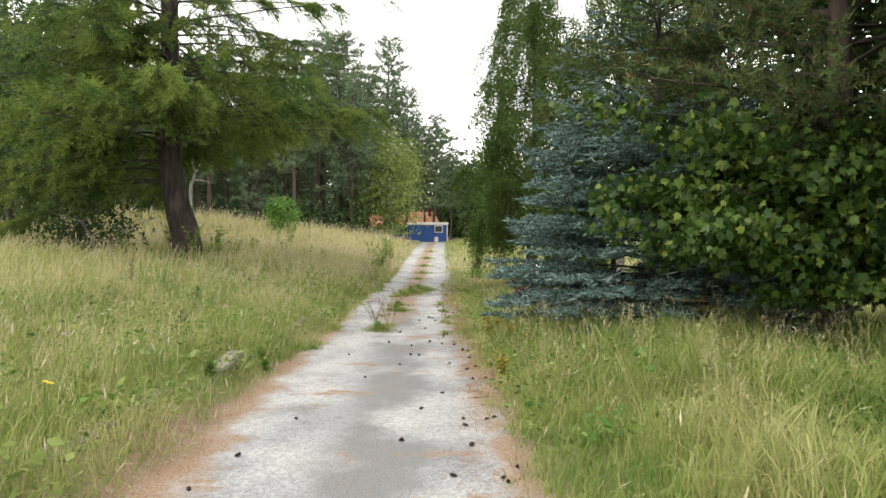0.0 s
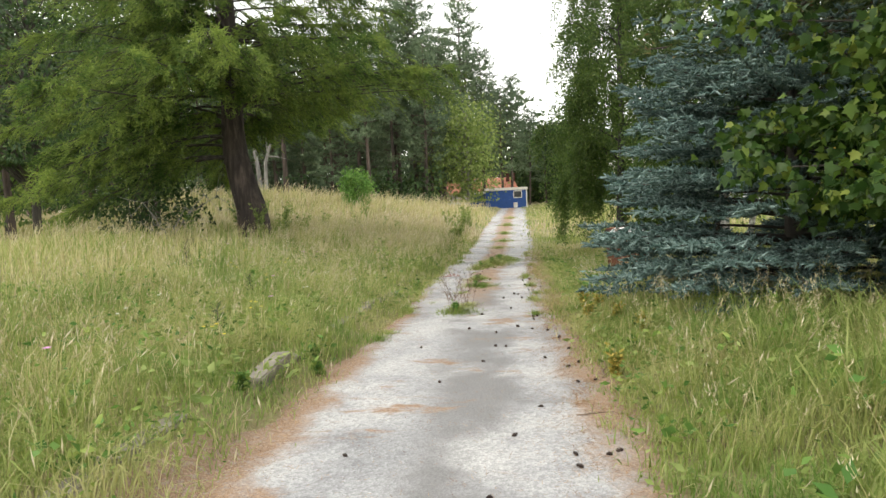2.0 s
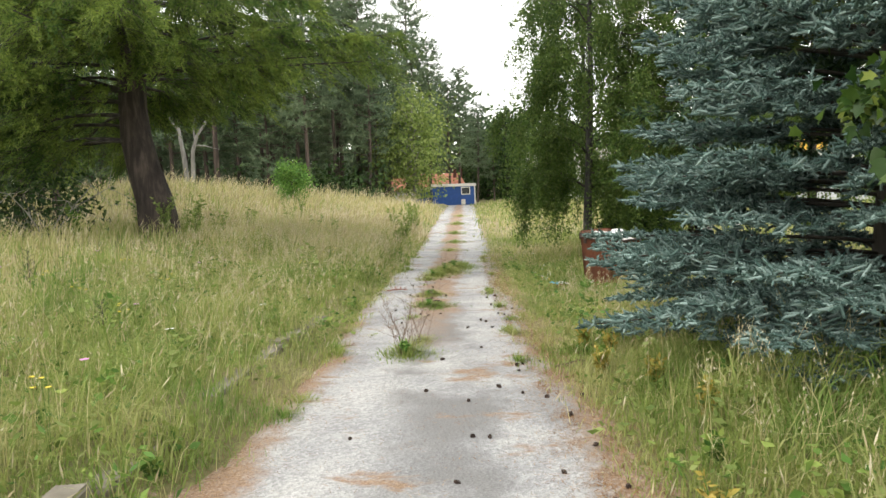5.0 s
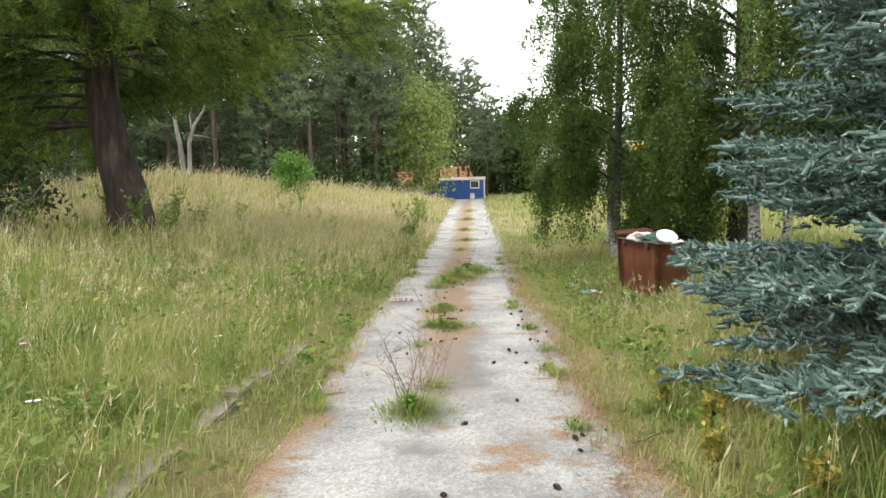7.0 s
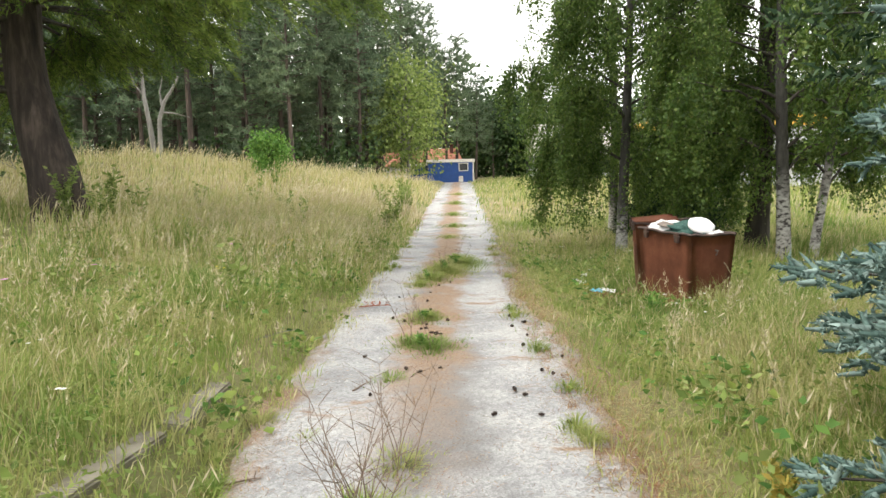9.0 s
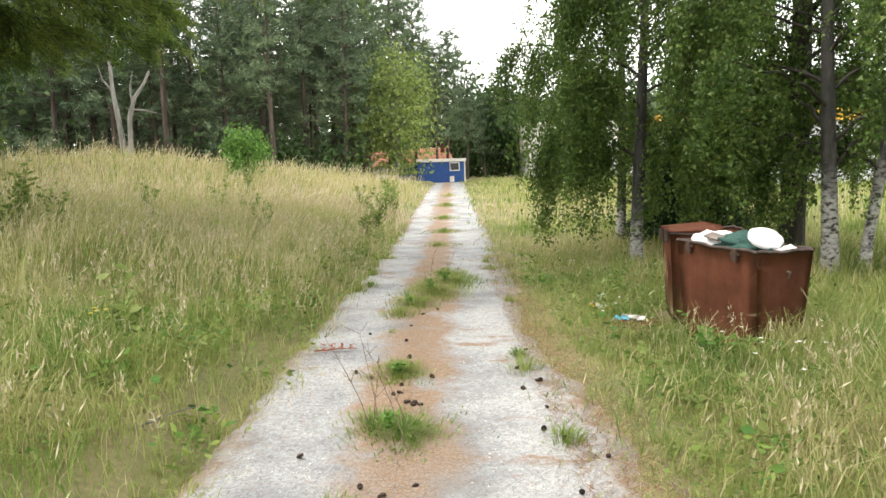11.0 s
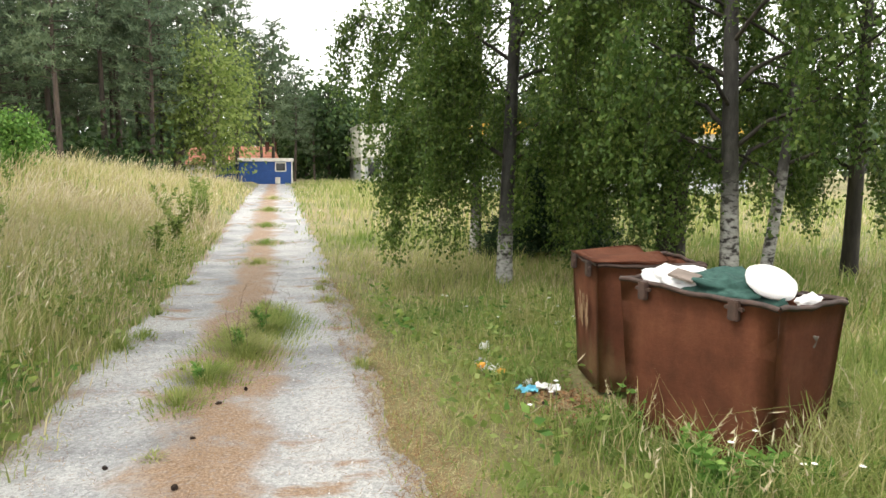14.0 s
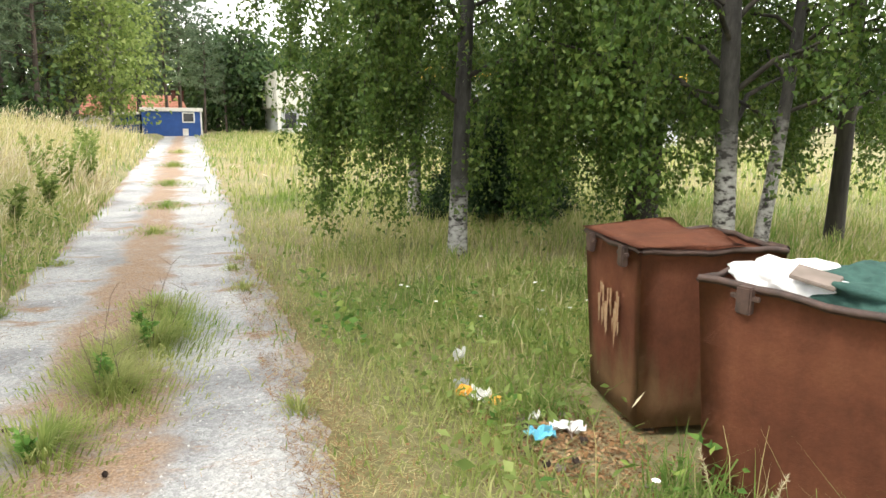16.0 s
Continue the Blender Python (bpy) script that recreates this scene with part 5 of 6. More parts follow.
grow("green_grass", [
    (60000, -6.2, -1.6, -1.5, 20, 0.42, 0.0105, 0.8, 0),
    (19000, -6.0, -2.0, 20, 34, 0.52, 0.016, 0.45, 0),
    (30000, -16, -6, 2, 34, 0.46, 0.021, 0.45, 0.7),
    (24000, 0.3, 2.6, 1.0, 13, 0.40, 0.0095, 0.6, 0),
    (18000, 2.0, 6.5, 2.0, 11, 0.58, 0.014, 0.9, 0),
    (42000, 0.2, 5.0, 12, 25, 0.31, 0.0105, 0.9, 0),
    (15000, 1.3, 4.8, 12.5, 18.4, 0.62, 0.011, 0.75, 0),
    (20000, 0.1, 12, 22, 36, 0.40, 0.02, 0.5, 0.4),
    (14000, 5, 22, 8, 34, 0.42, 0.03, 0.5, 0),
    (17000, -1.5, 26, 34, 76, 0.50, 0.045, 0.4, 0),
    (14000, -36, -2.4, 34, 62, 0.55, 0.05, 0.4, 1.0),
    (15000, -3.0, -1.7, 3, 25, 0.34, 0.006, 0.7, 0),
    (17000, 0.1, 1.5, 3, 25, 0.34, 0.006, 0.7, 0),
    (7000, 1.7, 3.6, 17.3, 18.6, 0.52, 0.009, 0.55, 0),
    (6000, 3.4, 5.2, 17, 21.5, 0.48, 0.010, 0.6, 0),
], M_GRASS, "green meadow grass along the road", 300)
tips = grow("dry_grass", [
    (20000, -6.5, -1.9, -1.0, 20, 0.50, 0.006, 0.5, 1.5),
    (13000, -6.5, -2.2, 20, 36, 0.70, 0.011, 0.35, 0),
    (22000, -17, -6, 2, 36, 0.58, 0.014, 0.35, 0.2),
    (8000, 0.5, 4.2, 1, 13, 0.46, 0.0065, 0.7, 0.9),
    (15000, 1.2, 5, 12, 18.8, 0.58, 0.008, 0.6, 0),
    (12000, 0.6, 12, 22, 32, 0.34, 0.012, 0.7, 0),
    (8000, 5, 22, 8, 40, 0.5, 0.024, 0.4, 0.6),
    (20000, -40, -2.4, 34, 60, 0.75, 0.036, 0.3, 0),
    (5000, -0.5, 10, 36, 76, 0.5, 0.036, 0.35, 0.4),
], M_STRAW, "dry straw-coloured grass in the meadow", 340)


def meadow_herbs():
    """Low leafy plants in patches between the grasses."""
    r = np.random.default_rng(61)
    pale, fresh = Soup(), Soup()
    for i in range(1150):
        s = fresh if i % 5 < 2 else pale
        size = 0.04 + 0.05 * r.random()
        tv, tf = leaf_quad(size, size * (0.35 + 0.35 * r.random()))
        if r.random() < 0.66:
            x, y = r.uniform(-6.5, -2.2), r.uniform(2, 30)
        else:
            x, y = r.uniform(0.6, 4.2), r.uniform(5, 25)
        if not clear_of(np.array([x]), np.array([y]))[0]:
            continue
        m = 26
        p = np.stack([x + r.normal(0, 0.13, m), y + r.normal(0, 0.16, m)], -1)
        z = height(p[:, 0], p[:, 1]) + 0.06 + 0.42 * r.random(m) * r.random()
        d = unit(r.normal(0, 1, (m, 3)) * np.array([1, 1, 0.25]) + np.array([0, 0, 0.3]))
        s.scatter(tv, tf, frames_along(d, r.random(m) * 6.28) * (0.6 + 0.8 * r.random(m))[:, None, None], np.column_stack([p, z]))
    tagged(part("meadow_herbs", fresh, M_WEED, None), "low green broad-leaved herbs among the grass", "herbs", kind="stuff")
    tagged(part("meadow_herbs", pale, M_YGREEN, None), "low yellow-green herbs among the grass", "herbs", kind="stuff")


meadow_herbs()


def seed_heads():
    s = Soup()
    tip = np.concatenate(tips)
    k = gr.random(len(tip)) < np.where(tip[:, 0] > -0.5, 0.1, np.where(tip[:, 1] > 20, 0.5, 0.16))
    p = tip[k]
    far = np.where(p[:, 1] > 32, 2.4, np.where(np.abs(p[:, 0]) > 7, 1.5, 1.0))
    tv = np.array([(0, 0, -0.02), (0.006, 0, 0.03), (0, 0.002, 0.095), (-0.006, 0, 0.03)])
    tf = np.array([(0, 1, 2), (0, 2, 3)])
    d = unit(gr.normal(0, 0.35, (len(p), 3)) + np.array([0.35, 0.1, 1.0]))
    s.scatter(tv, tf, frames_along(d, gr.random(len(p)) * 6.28) * far[:, None, None], p - np.array([0, 0, 0.03]))
    ob = part("grass_seed_heads", s, M_SEED, None)
    tagged(ob, "pale feathery seed heads over the grass", "grass", kind="stuff")


seed_heads()


def tall_stalks():
    """Thin tall stems with loose branching heads, standing out of the meadow."""
    r = np.random.default_rng(83)
    s, t = Soup(), Soup()
    tv, tf = leaf_tri(0.03, 0.008)
    for i in range(1500):
        u = r.random()
        x, y = (r.uniform(-6.5, -2.3), r.uniform(3, 30)) if u < 0.62 else (r.uniform(-13, -6), r.uniform(8, 30)) if u < 0.76 else (r.uniform(0.9, 4.6), r.uniform(4, 18))
        if not clear_of(np.array([x]), np.array([y]))[0]:
            continue
        h = 0.4 + 0.42 * r.random()
        az, k = r.random() * 6.28, np.linspace(0, 1, 5)
        b = h * (0.08 + 0.3 * r.random())
        p = np.array([x, y, ground_z(x, y)]) + np.stack([np.cos(az) * b * k ** 1.8, np.sin(az) * b * k ** 1.8, h * k], -1)
        s.tube(p, np.linspace(0.0028, 0.0012, 5), 3)
        m = 16
        w = 0.7 + 0.3 * r.random(m)
        q = np.stack([np.interp(w * 4, np.arange(5), p[:, c]) for c in range(3)], -1) + r.normal(0, 0.018, (m, 3))
        t.scatter(tv, tf, frames_along(r.normal(0, 0.5, (m, 3)) + np.array([0, 0, 1.0]), r.random(m) * 6.28) * (1.0 + (y > 14) * 0.6), q)
    tagged(part("tall_stalks", s, M_STRAW, None), "tall thin pale grass stalks in the meadow", "grass", kind="stuff")
    tagged(part("stalk_heads", t, M_SEED, None), "loose tan heads of tall grass stalks", "grass", kind="stuff")


tall_stalks()


def road_tuft(x, y, rad, h, n, mat, label, seed, stalks=0):
    r = np.random.default_rng(seed)
    root = thing("grass_tuft", (x, y, ground_z(x, y) + 0.02), label, "grass tuft", "tufts on the road")
    a, q = r.random(n) * 6.28, rad * np.abs(r.normal(0, 0.62, n))
    flat = lambda X, Y: 0 * X
    v, f, tip, mid = blades(n, np.cos(a) * q, np.sin(a) * q * 1.5, h * (0.5 + 0.7 * r.random(n)) * np.clip(1.15 - 0.6 * q / rad, 0.3, 1.2), 0.009 * (0.6 + 0.7 * r.random(n)), 0.5 + 0.6 * r.random(n), seed, flat)
    s = Soup()
    s.add(v, f)
    tagged(part("blade_clump", s, mat, root), kind="stuff")
    if stalks:
        t = Soup()
        for i in range(stalks):
            az = r.random() * 6.28
            L = 0.35 + 0.3 * r.random()
            k = np.linspace(0, 1, 5)
            p = np.stack([np.cos(az) * L * 0.45 * k ** 1.3, np.sin(az) * L * 0.45 * k ** 1.3, L * k], -1) + np.array([r.normal(0, 0.06), r.normal(0, 0.08), 0])
            t.tube(p, np.linspace(0.004, 0.0015, 5), 3)
            for j in range(7):
                o = p[2 + j % 3]
                e = o + np.array([r.normal(0, 0.07), r.normal(0, 0.07), 0.08])
                t.tube([o, e], [0.002, 0.001], 3)
        tagged(part("stalk_clump", t, M_TWIG, root, "thin brown branching stalks"), kind="stuff")


for i, (x, y, rad, h, n, st) in enumerate([
    (-1.15, 12.6, 0.24, 0.22, 520, 16), (-1.05, 13.4, 0.2, 0.12, 240, 6), (-1.0, 16.3, 0.27, 0.15, 620, 2), (-1.22, 16.5, 0.2, 0.14, 300, 3), (-1.15, 17.75, 0.23, 0.17, 560, 0),
    (-0.95, 22.0, 0.4, 0.24, 900, 3), (-0.75, 23.0, 0.42, 0.25, 950, 3), (-1.2, 21.2, 0.32, 0.2, 620, 0), (-1.35, 20.55, 0.22, 0.15, 300, 0), (-1.05, 22.6, 0.3, 0.22, 520, 0), (-0.65, 23.7, 0.3, 0.2, 420, 0), (-0.8, 24.2, 0.34, 0.2, 420, 0), (-1.05, 29.5, 0.45, 0.16, 420, 0),
    (-0.95, 33.0, 0.5, 0.2, 460, 0), (-1.0, 37.5, 0.5, 0.22, 460, 0), (-1.0, 43.0, 0.45, 0.3, 420, 0), (-0.9, 50.0, 0.45, 0.3, 360, 0), (-1.3, 15.2, 0.16, 0.1, 160, 0), (-1.35, 19.5, 0.1, 0.08, 80, 0), (-1.7, 13.9, 0.1, 0.06, 60, 0)]):
    road_tuft(x, y, rad * 1.25, h * 0.85, int(n * 1.3), M_GRASS, "green grass tuft growing in the middle of the road", 400 + i, st)
for i, (x, y, h, n) in enumerate([(-1.18, 12.55, 0.2, 14), (-1.1, 16.4, 0.12, 12), (-1.15, 17.7, 0.13, 14), (-1.0, 22.1, 0.24, 10), (-0.8, 22.9, 0.22, 12), (-1.25, 21.1, 0.16, 10), (-0.9, 23.5, 0.2, 10)]):
    leafy_weed((x, y, road_top(x, y) - 0.01), h, n, M_BUSH, "small leafy green weed in the middle of the road", 0.05, 480 + i, "weeds on the road")


def pine_seedling(x, y, h):
    root = thing("pine_seedling", on(x, y), "small dark pine seedling standing in the grass", "seedling", "seedlings in the meadow")
    s, t = Soup(), Soup()
    s.tube([(0, 0, 0), (0.01, 0, h * 0.5), (0, 0.01, h)], [0.006, 0.005, 0.003], 5)
    part("stem", s, M_TWIG, root)
    k = np.linspace(0.35, 1.0, 22)
    a = np.arange(22) * 2.399
    d = np.stack([np.cos(a), np.sin(a), 0.6 + 0 * a], -1)
    t.scatter(*brush(0.14, 18, 0.05, 0.003, 1.1, 9), frames_along(d) * (1.15 - 0.6 * k)[:, None, None], np.stack([0 * k, 0 * k, h * k], -1))
    tagged(part("needle_clump", t, M_DARKFIR, root), kind="stuff")


for x, y, h in ((-3.25, 8.7, 0.5), (-6.2, 14.0, 0.7), (-12.5, 19.5, 0.6), (-4.3, 12.2, 0.45)):
    pine_seedling(x, y, h)


er = np.random.default_rng(29)
for i in range(22):
    y = er.uniform(10, 27)
    x = float(road_mid(y)) + (er.uniform(0.88, 1.1) if i % 2 else er.uniform(-1.2, -1.0))
    road_tuft(x, y, 0.1 + 0.08 * er.random(), 0.09 + 0.08 * er.random(), 130, M_GRASS, "small grass tuft creeping in at the road's edge", 450 + i)


# ---- kerb stones half sunk in the verge ----
def kerb_stone(x, y, L, rz, dz, tilt):
    ob = part("kerb_stone", kerb_mesh(L), M_CONCRETE, None)
    ob.matrix_basis = pose(x, y, ground_z(x - 0.15, y) + dz, tilt, 1.5, rz)
    tagged(ob, "weathered concrete kerb stone sunk in the grass", "kerb stone", "kerb stones along the verge")


def kerb_mesh(L):
    bm = boxed(-0.09, 0.09, -L / 2, L / 2, -0.2, 0.06, bevel=0.015)
    bmesh.ops.subdivide_edges(bm, edges=[e for e in bm.edges if e.calc_length() > 0.4], cuts=5, use_grid_fill=True)
    for v in bm.verts:
        v.co += Vector((1, 1, 1)) * 0.008 * noise.noise(v.co * 9 + Vector((L, 0, 0)))
    return bm


kerb_stone(-2.46, 7.95, 0.98, 4, 0.03, 1)
for i, (x, y, dz) in enumerate([(-2.6, 5.0, 0.03), (-2.6, 6.1, 0.03), (-2.5, 9.1, -0.02), (-2.55, 10.9, -0.01), (-2.57, 12.0, 0.0), (-2.58, 13.1, 0.0), (-2.52, 14.2, -0.01)]):
    kerb_stone(x, y, 1.0, gr.normal(0, 2), dz - 0.055, gr.normal(0, 2))


# ---- cones, stones, twigs and litter ----
def cone_mesh():
    s = Soup()
    n = 46
    for i in range(n):
        t = i / n
        a = i * 2.399
        r0 = 0.016 * np.sin(np.pi * (0.12 + 0.85 * t)) + 0.003
        z = 0.055 * t - 0.0275
        c, q = np.cos(a), np.sin(a)
        p = np.array([(c * r0 * 0.4, q * r0 * 0.4, z), (c * r0 - q * 0.006, q * r0 + c * 0.006, z + 0.004), (c * r0 * 1.25, q * r0 * 1.25, z + 0.009), (c * r0 + q * 0.006, q * r0 - c * 0.006, z + 0.004)])
        s.add(p, [(0, 1, 2), (0, 2, 3)])
    s.tube([(0, 0, -0.026), (0, 0, 0), (0, 0, 0.028)], [0.008, 0.012, 0.003], 6)
    return s.mesh("pine_cone")


cone = cone_mesh()
cone.materials.append(M_CONE)
spots = [(-0.33, 9.8), (-0.9, 8.14), (0.07, 12.35), (-0.55, 9.0), (0.0, 7.3), (-0.2, 6.6), (0.35, 8.1), (0.3, 8.7), (0.42, 8.9), (0.2, 6.0), (-1.3, 6.2), (-1.5, 5.1)]
for i in range(48):
    y = gr.uniform(3.0, 19)
    x = float(road_mid(y)) + (1.0 + gr.normal(0, 0.16) if gr.random() < 0.68 else gr.uniform(-1.1, 1.0))
    spots.append((x, y))
for i in range(26):
    spots.append((float(road_mid(20)) + gr.normal(-0.1, 0.22), gr.uniform(15, 24)))
for i, (x, y) in enumerate(spots):
    ob = new("pine_cone", cone)
    ob.matrix_basis = pose(x, y, road_top(x, y) + 0.014, 90 + gr.normal(0, 15), gr.normal(0, 15), 360 * gr.random()) @ Matrix.Scale(0.6 + 0.4 * gr.random(), 4)
    tagged(ob, "dark brown pine cone lying on the gravel", "pine cone", "cones on the road")


def strew():
    """Pebbles, brown needles and dry bits lying on the road."""
    s = Soup()
    n = 10000
    y = gr.uniform(1.5, 27, n)
    x = road_mid(y) + gr.uniform(-1.2, 1.2, n)
    ico = np.array([(1, 0, -0.2), (0, 1, -0.2), (-1, 0, -0.2), (0, -1, -0.2), (0.1, 0.1, 0.7)]) * 0.5
    f = np.array([(0, 1, 4), (1, 2, 4), (2, 3, 4), (3, 0, 4)])
    sz = 0.006 + 0.016 * gr.random(n) ** 3
    s.scatter(ico, f, frames_along(np.tile([0, 0, 1.0], (n, 1)), gr.random(n) * 6.28) * sz[:, None, None], np.stack([x, y, height(x, y) + 0.024], -1))
    tagged(part("pebbles", s, M_STONE, None), "loose pale pebbles on the road", "gravel", kind="stuff")
    s = Soup()
    n = 42000
    y = gr.uniform(2, 27, n)
    u = gr.random(n)
    d = np.where(u < 0.33, -1.06 - 0.25 * (1 - sstep((y - 8) / 4)) + gr.normal(0, 0.16, n), np.where(u < 0.68, 1.0 + gr.normal(0, 0.16, n), np.where(u < 0.88, gr.normal(-0.1, 0.17, n), gr.uniform(-1.0, 1.0, n))))
    k = ((u < 0.68) & ((y < 14) | (gr.random(n) < 0.35))) | (u >= 0.88) | ((y > 13) & (u > 0.68))
    x, y = (road_mid(y) + d)[k], y[k]
    m = len(x)
    tv = np.array([(-0.0016, 0, 0), (0.0016, 0, 0), (0.0, 0.006, 1.0)]) * np.array([1, 1, 0.055])
    dirs = unit(np.stack([gr.normal(0, 1, m), gr.normal(0, 1, m), 0.12 * gr.random(m)], -1))
    s.scatter(tv, np.array([(0, 1, 2)]), frames_along(dirs), np.stack([x, y, height(x, y) + 0.036], -1))
    tagged(part("brown_needles", s, M_RUSTNEEDLE, None), "brown pine needles strewn over the road", "needles", kind="stuff")


strew()


def verge_litter():
    """Dry stems and needles on the thin grass beside the road."""
    s = Soup()
    n = 9000
    y = gr.uniform(14, 25, n)
    x = road_mid(y) + 1.0 + np.abs(gr.normal(0, 0.6, n))
    tv = np.array([(-0.002, 0, 0), (0.002, 0, 0), (0.0, 0.008, 0.07)])
    d = unit(np.stack([gr.normal(0, 1, n), gr.normal(0, 1, n), 0.25 * gr.random(n)], -1))
    s.scatter(tv, np.array([(0, 1, 2)]), frames_along(d), np.stack([x, y, height(x, y) + 0.02], -1))
    tagged(part("dry_stems", s, M_STRAW, None), "dry stems lying on thin grass beside the road", "dry grass", kind="stuff")
    s = Soup()
    n = 16000
    y = gr.uniform(7, 27, n)
    x = road_mid(y) + 0.95 + np.abs(gr.normal(0, 0.3, n))
    d = unit(np.stack([gr.normal(0, 1, n), gr.normal(0, 1, n), 0.2 * gr.random(n)], -1))
    s.scatter(tv * 1.1, np.array([(0, 1, 2)]), frames_along(d), np.stack([x, y, height(x, y) + 0.03], -1))
    tagged(part("brown_needles", s, M_RUSTNEEDLE, None), "brown needles along the worn edge of the road", "needles", kind="stuff")


verge_litter()


def twig(x, y, L, rz, mat, label, seed, forks=5):
    r = np.random.default_rng(seed)
    s = Soup()
    k = np.linspace(-0.5, 0.5, 6)
    p = np.stack([k * L, 0.05 * L * np.sin(k * 5), 0.02 + 0.04 * L * (0.5 - np.abs(k))], -1)
    s.tube(p, np.linspace(0.008, 0.003, 6), 5)
    for j in range(forks):
        o = p[1 + j % 4]
        e = o + np.array([r.uniform(0.05, 0.16) * L, r.normal(0, 0.16) * L, 0.05 * r.random()])
        s.tube([o, e], [0.004, 0.0015], 4)
        if mat is M_REDTWIG:
            for q in range(3):
                c = o + (e - o) * r.random()
                s.scatter(leaf_quad(0.05, 0.03)[0], leaf_quad(0.05, 0.03)[1], frames_along(r.normal(0, 1, (1, 3))), c[None] + np.array([0, 0, 0.012]))
    ob = part("twig", s, mat, None)
    ob.matrix_basis = pose(x, y, ground_z(x, y) + 0.02, 0, 0, rz)
    tagged(ob, label, "twig", "twigs on the ground")


twig(-1.85, 18.7, 0.42, 5, M_REDTWIG, "reddish dead twig with dry leaves on the gravel", 1, 9)
twig(-2.55, 16.3, 0.55, 50, M_GREYBARK, "pale bare stick lying in the grass edge", 2, 1)
for i, (x, y, L, rz) in enumerate([(0.55, 12.0, 0.4, 30), (0.6, 8.4, 0.3, 80), (0.4, 7.1, 0.3, 10), (-1.5, 15.0, 0.25, 60), (0.5, 15.4, 0.3, 100), (-1.9, 13.2, 0.2, 20), (1.0, 6.4, 0.5, 140), (1.5, 21.3, 0.3, 30), (1.7, 21.0, 0.25, 70)]):
    twig(x, y, L, rz, M_TWIG, "thin brown dead twig", 20 + i)


def crumpled(w, h, seed, up=0.035):
    bm = bmesh.new()
    bmesh.ops.create_grid(bm, x_segments=9, y_segments=7, size=0.5)
    for v in bm.verts:
        v.co = Vector((v.co.x * w, v.co.y * h, up * (1 + 1.6 * noise.noise(v.co * 4 + Vector((seed, 0, 0))))))
    for f in bm.faces:
        f.smooth = False
    bmesh.ops.solidify(bm, geom=bm.faces[:], thickness=0.003)
    return bm


def scrap(x, y, w, h, rz, mat, label, seed, up=0.04):
    loose("litter", crumpled(w, h, seed, up), mat, pose(x, y, ground_z(x, y) + 0.02, 6, 5, rz), label, "litter", "litter by the bins")


wrapper = crumpled(0.17, 0.12, 3.3, 0.06)
ob = part("snack_wrapper", wrapper, M_LITTERW, None)
ob.matrix_basis = pose(1.36, 21.62, ground_z(1.36, 21.62) + 0.05, 10, 5, -45)
tagged(ob, "crumpled orange and white snack wrapper in the grass", "litter", "litter by the bins")
part("foil_end", box(bmesh.new(), -0.17, -0.07, -0.06, 0.06, 0.035, 0.07, 0.012), M_LITTERO, ob, "orange foil end")
part("foil_end", box(bmesh.new(), 0.07, 0.16, -0.05, 0.05, 0.035, 0.065, 0.012), M_LITTERO, ob, "orange foil end")
scrap(1.5, 20.98, 0.2, 0.13, 20, M_LITTERB, "light blue plastic film on the ground", 5)
scrap(1.72, 21.05, 0.22, 0.1, -15, M_LITTERW, "torn white paper beside the bin", 6)
scrap(1.62, 21.3, 0.09, 0.06, 40, M_LITTERW, "small white paper scrap", 7)
scrap(1.56, 22.55, 0.09, 0.07, 10, M_LITTERW, "small white paper scrap", 8, 0.08)
scrap(1.3, 21.85, 0.1, 0.07, 10, M_PALEWALL, "grey foil scrap in the grass", 9, 0.07)
loose("plastic_cup", rounded_heap(0.08, 0.07, 0.06, 3.0, 0.2), M_BAG, pose(2.9, 23.7, ground_z(2.9, 23.7) + 0.07), "pale crushed plastic cup in the grass", "litter", "litter by the bins")
def dead_leaves():
    """Brown leaves and scraps matted on the bare earth by the bins."""
    s = Soup()
    n = 2300
    x, y = gr.normal(1.68, 0.33, n), gr.normal(20.8, 0.5, n)
    d = unit(np.stack([gr.normal(0, 1, n), gr.normal(0, 1, n), 0.25 * gr.random(n)], -1))
    tv, tf = leaf_quad(0.034, 0.02)
    s.scatter(tv, tf, frames_along(d, gr.normal(0, 0.5, n)) * (0.5 + 0.9 * gr.random(n))[:, None, None], np.stack([x, y, height(x, y) + 0.006 + 0.02 * gr.random(n)], -1))
    tagged(part("dead_leaves", s, M_RUSTNEEDLE, None), "matted brown dead leaves beside the bins", "leaf litter", kind="stuff")


dead_leaves()


def seed_stalk(x, y, h, seed):
    r = np.random.default_rng(seed)
    root = thing("grass_stalk", on(x, y), "tall dry grass stalk with a feathery head", "grass stalk", "stalks by the bins")
    az = r.random() * 6.28
    k = np.linspace(0, 1, 7)
    p = np.stack([np.cos(az) * 0.28 * h * k ** 2, np.sin(az) * 0.28 * h * k ** 2, h * k * (1 - 0.1 * k)], -1)
    s = Soup()
    s.tube(p, np.linspace(0.0022, 0.001, 7), 4)
    part("stem", s, M_STRAW, root)
    t = Soup()
    m = 46
    u = 0.72 + 0.28 * r.random(m)
    pts = np.stack([np.interp(u * 6, np.arange(7), p[:, c]) for c in range(3)], -1)
    d = unit(r.normal(0, 0.5, (m, 3)) + (p[-1] - p[-2])[None] / h * 7)
    t.scatter(*leaf_tri(0.026, 0.005), frames_along(d, r.random(m) * 6.28), pts)
    tagged(part("seed_head", t, M_SEED, root), kind="stuff")


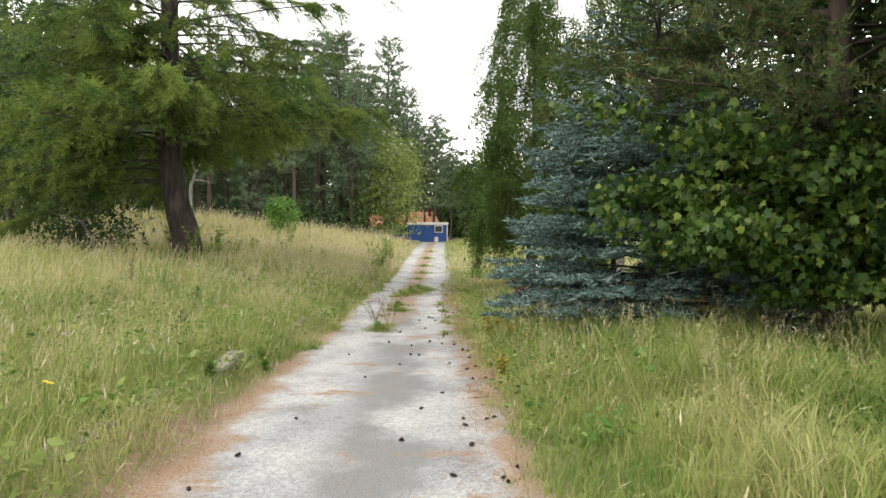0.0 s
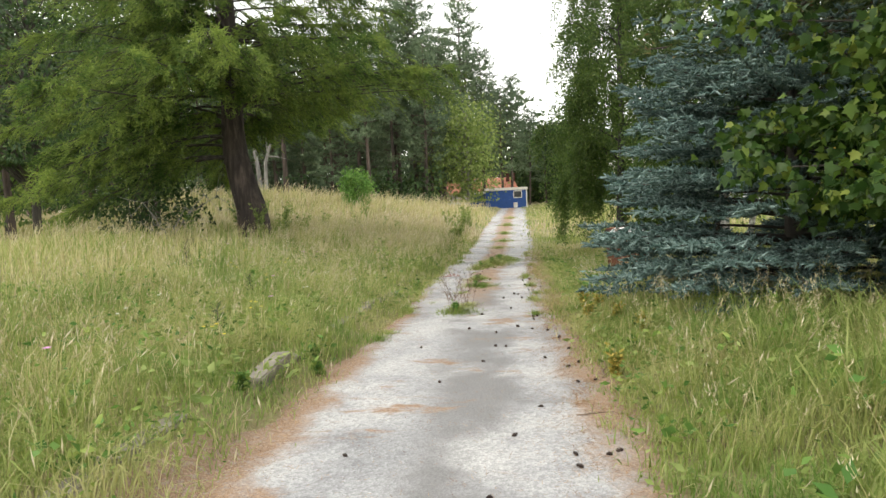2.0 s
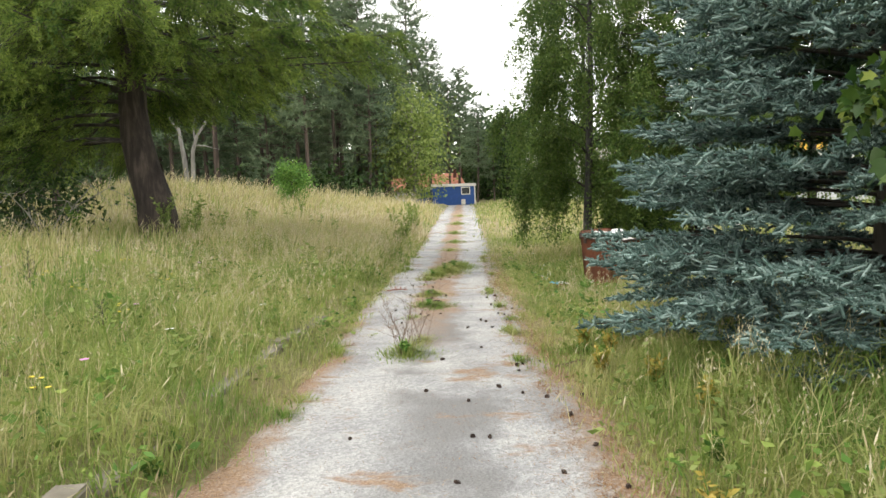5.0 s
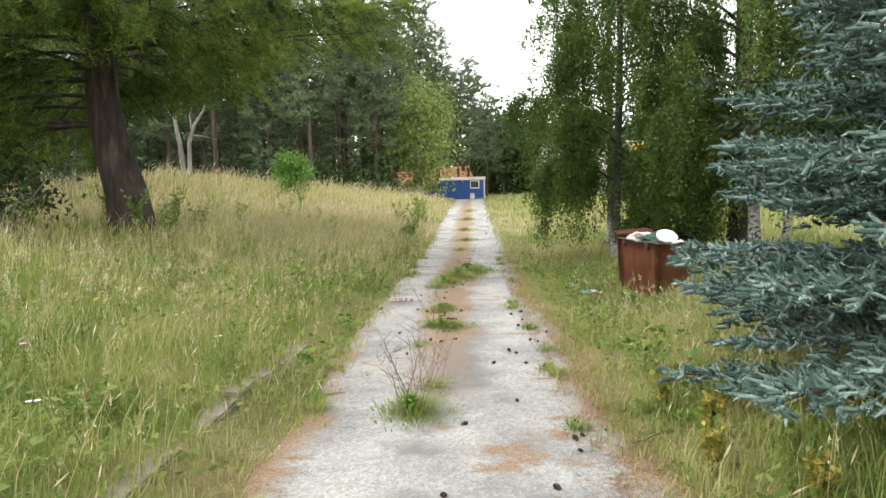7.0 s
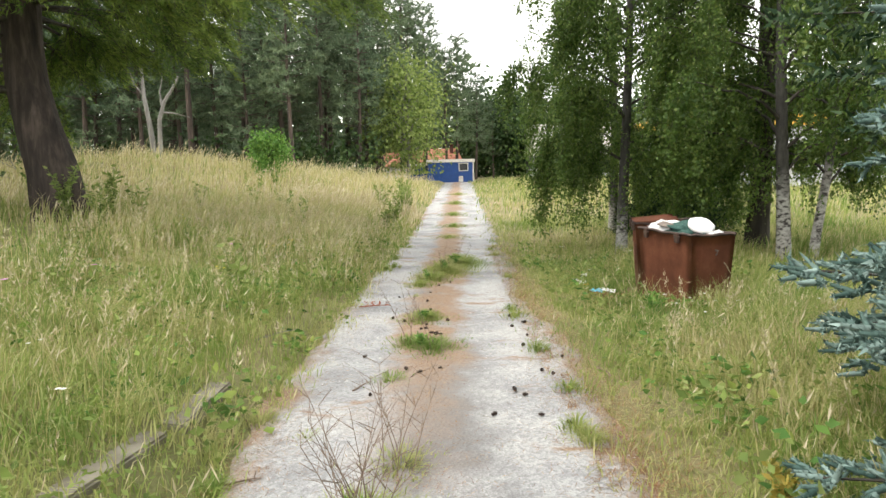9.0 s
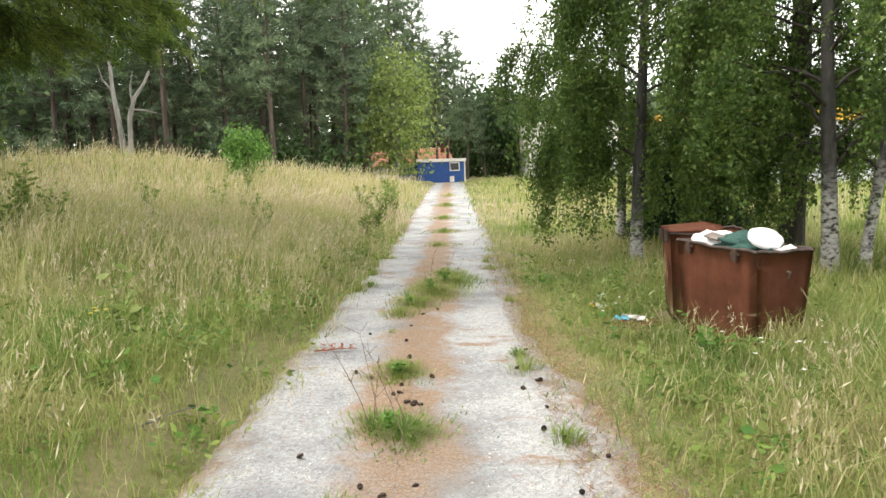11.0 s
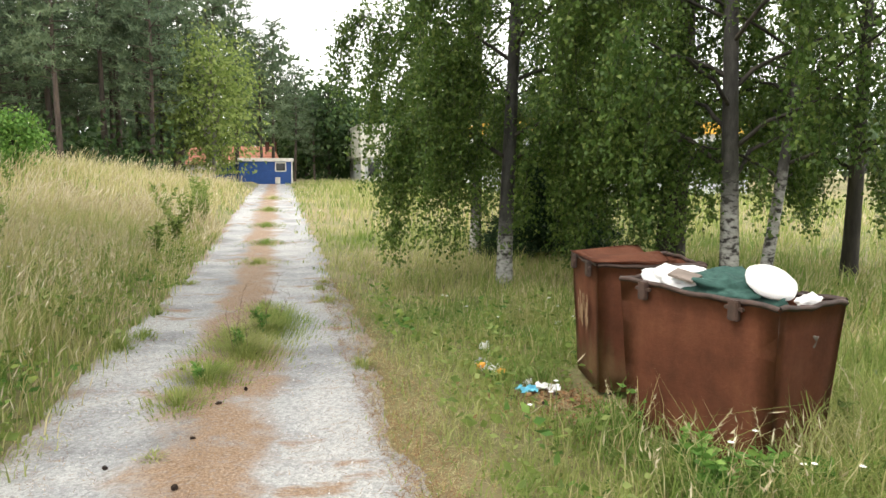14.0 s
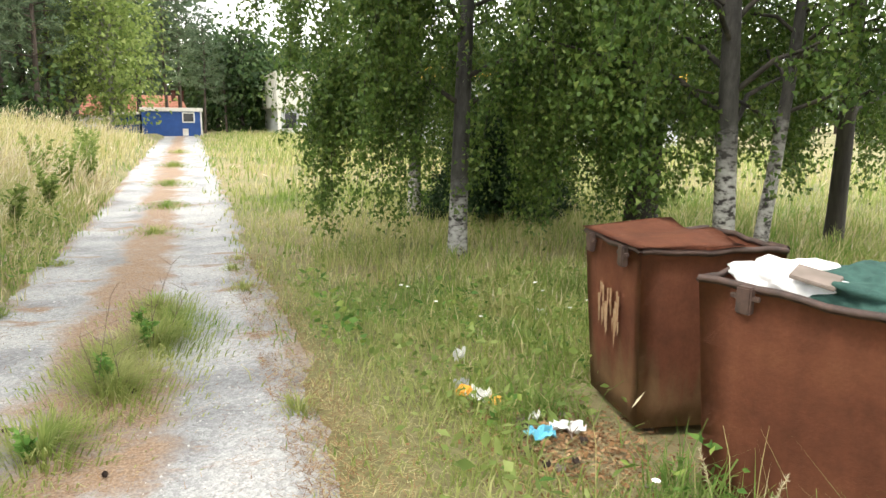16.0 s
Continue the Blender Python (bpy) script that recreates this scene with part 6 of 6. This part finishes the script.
for i in range(13):
    if i % 3:
        x, y = 1.6 + 1.5 * fr0.random(), 18.0 + 0.8 * fr0.random()
    else:
        x, y = 1.5 + 0.4 * fr0.random(), 18.6 + 1.4 * fr0.random()
    seed_stalk(x, y, 0.5 + 0.35 * fr0.random(), 700 + i)
for i, (x, y) in enumerate([(0.75, 11.4), (0.95, 12.0), (1.05, 10.7), (0.8, 12.7), (1.2, 9.9), (0.7, 8.3)]):
    leafy_weed(on(x, y), 0.28, 22, M_YELLOWWEED, "yellowing dying weed at the road's edge", 0.055, 260 + i)
for i in range(16):
    x, y = gr.normal(1.6, 0.25), gr.normal(20.8, 0.3)
    scrap(x, y, 0.06, 0.045, 360 * gr.random(), [M_CARD, M_CONE, M_RUSTNEEDLE][i % 3], "brown dead leaf or scrap on bare earth", 30 + i, 0.02)


def flower(x, y, h, mat, label, seed, heads=1, r0=0.018):
    r = np.random.default_rng(seed)
    root = thing("wild_flower", on(x, y), label, "flower", "flowers in the meadow")
    s, pet = Soup(), Soup()
    for i in range(heads):
        dx, dy = r.normal(0, 0.05, 2) * (heads > 1)
        z = h * (0.9 + 0.2 * r.random())
        s.tube([(0, 0, 0), (dx * 0.5, dy * 0.5, z * 0.6), (dx, dy, z)], [0.003, 0.0025, 0.002], 3)
        pet = Soup()
        for j in range(8):
            a = j * 0.785
            c, q = np.cos(a), np.sin(a)
            pet.add([(dx, dy, z), (dx + r0 * (c - 0.4 * q), dy + r0 * (q + 0.4 * c), z + 0.008), (dx + 1.3 * r0 * c, dy + 1.3 * r0 * q, z + 0.004), (dx + r0 * (c + 0.4 * q), dy + r0 * (q - 0.4 * c), z + 0.008)], [(0, 1, 2), (0, 2, 3)])
        part("blossom", pet, mat, root)
    part("stem", s, M_WEED, root)


fr = np.random.default_rng(77)
for i in range(70):
    side = fr.random() < 0.72
    x, y = (fr.uniform(-6.5, -2.6), fr.uniform(3, 24)) if side else (fr.uniform(0.9, 3.2), fr.uniform(16.5, 24))
    if 1.9 < x < 3.3 and 18.7 < y < 22:
        continue
    u = fr.random()
    if not side or u < 0.5:
        flower(x, y, 0.35 + 0.25 * fr.random(), M_WHITEFL, "small white wild flower in the grass", 500 + i, 1 + int(2 * fr.random()), 0.014)
    elif u < 0.8:
        flower(x, y, 0.5, M_YELLOWFL, "yellow wild flower in the grass", 500 + i, 4, 0.014)
    else:
        flower(x, y, 0.55, M_PINKFL, "pink knapweed flower in the grass", 500 + i, 1, 0.024)
for i, (x, y) in enumerate([(1.98, 18.78), (2.25, 18.5), (2.5, 18.35), (2.2, 18.85), (2.75, 18.3)]):
    flower(x, y, 0.4, M_WHITEFL, "white bindweed flower at the foot of the bin", 620 + i, 1, 0.017)
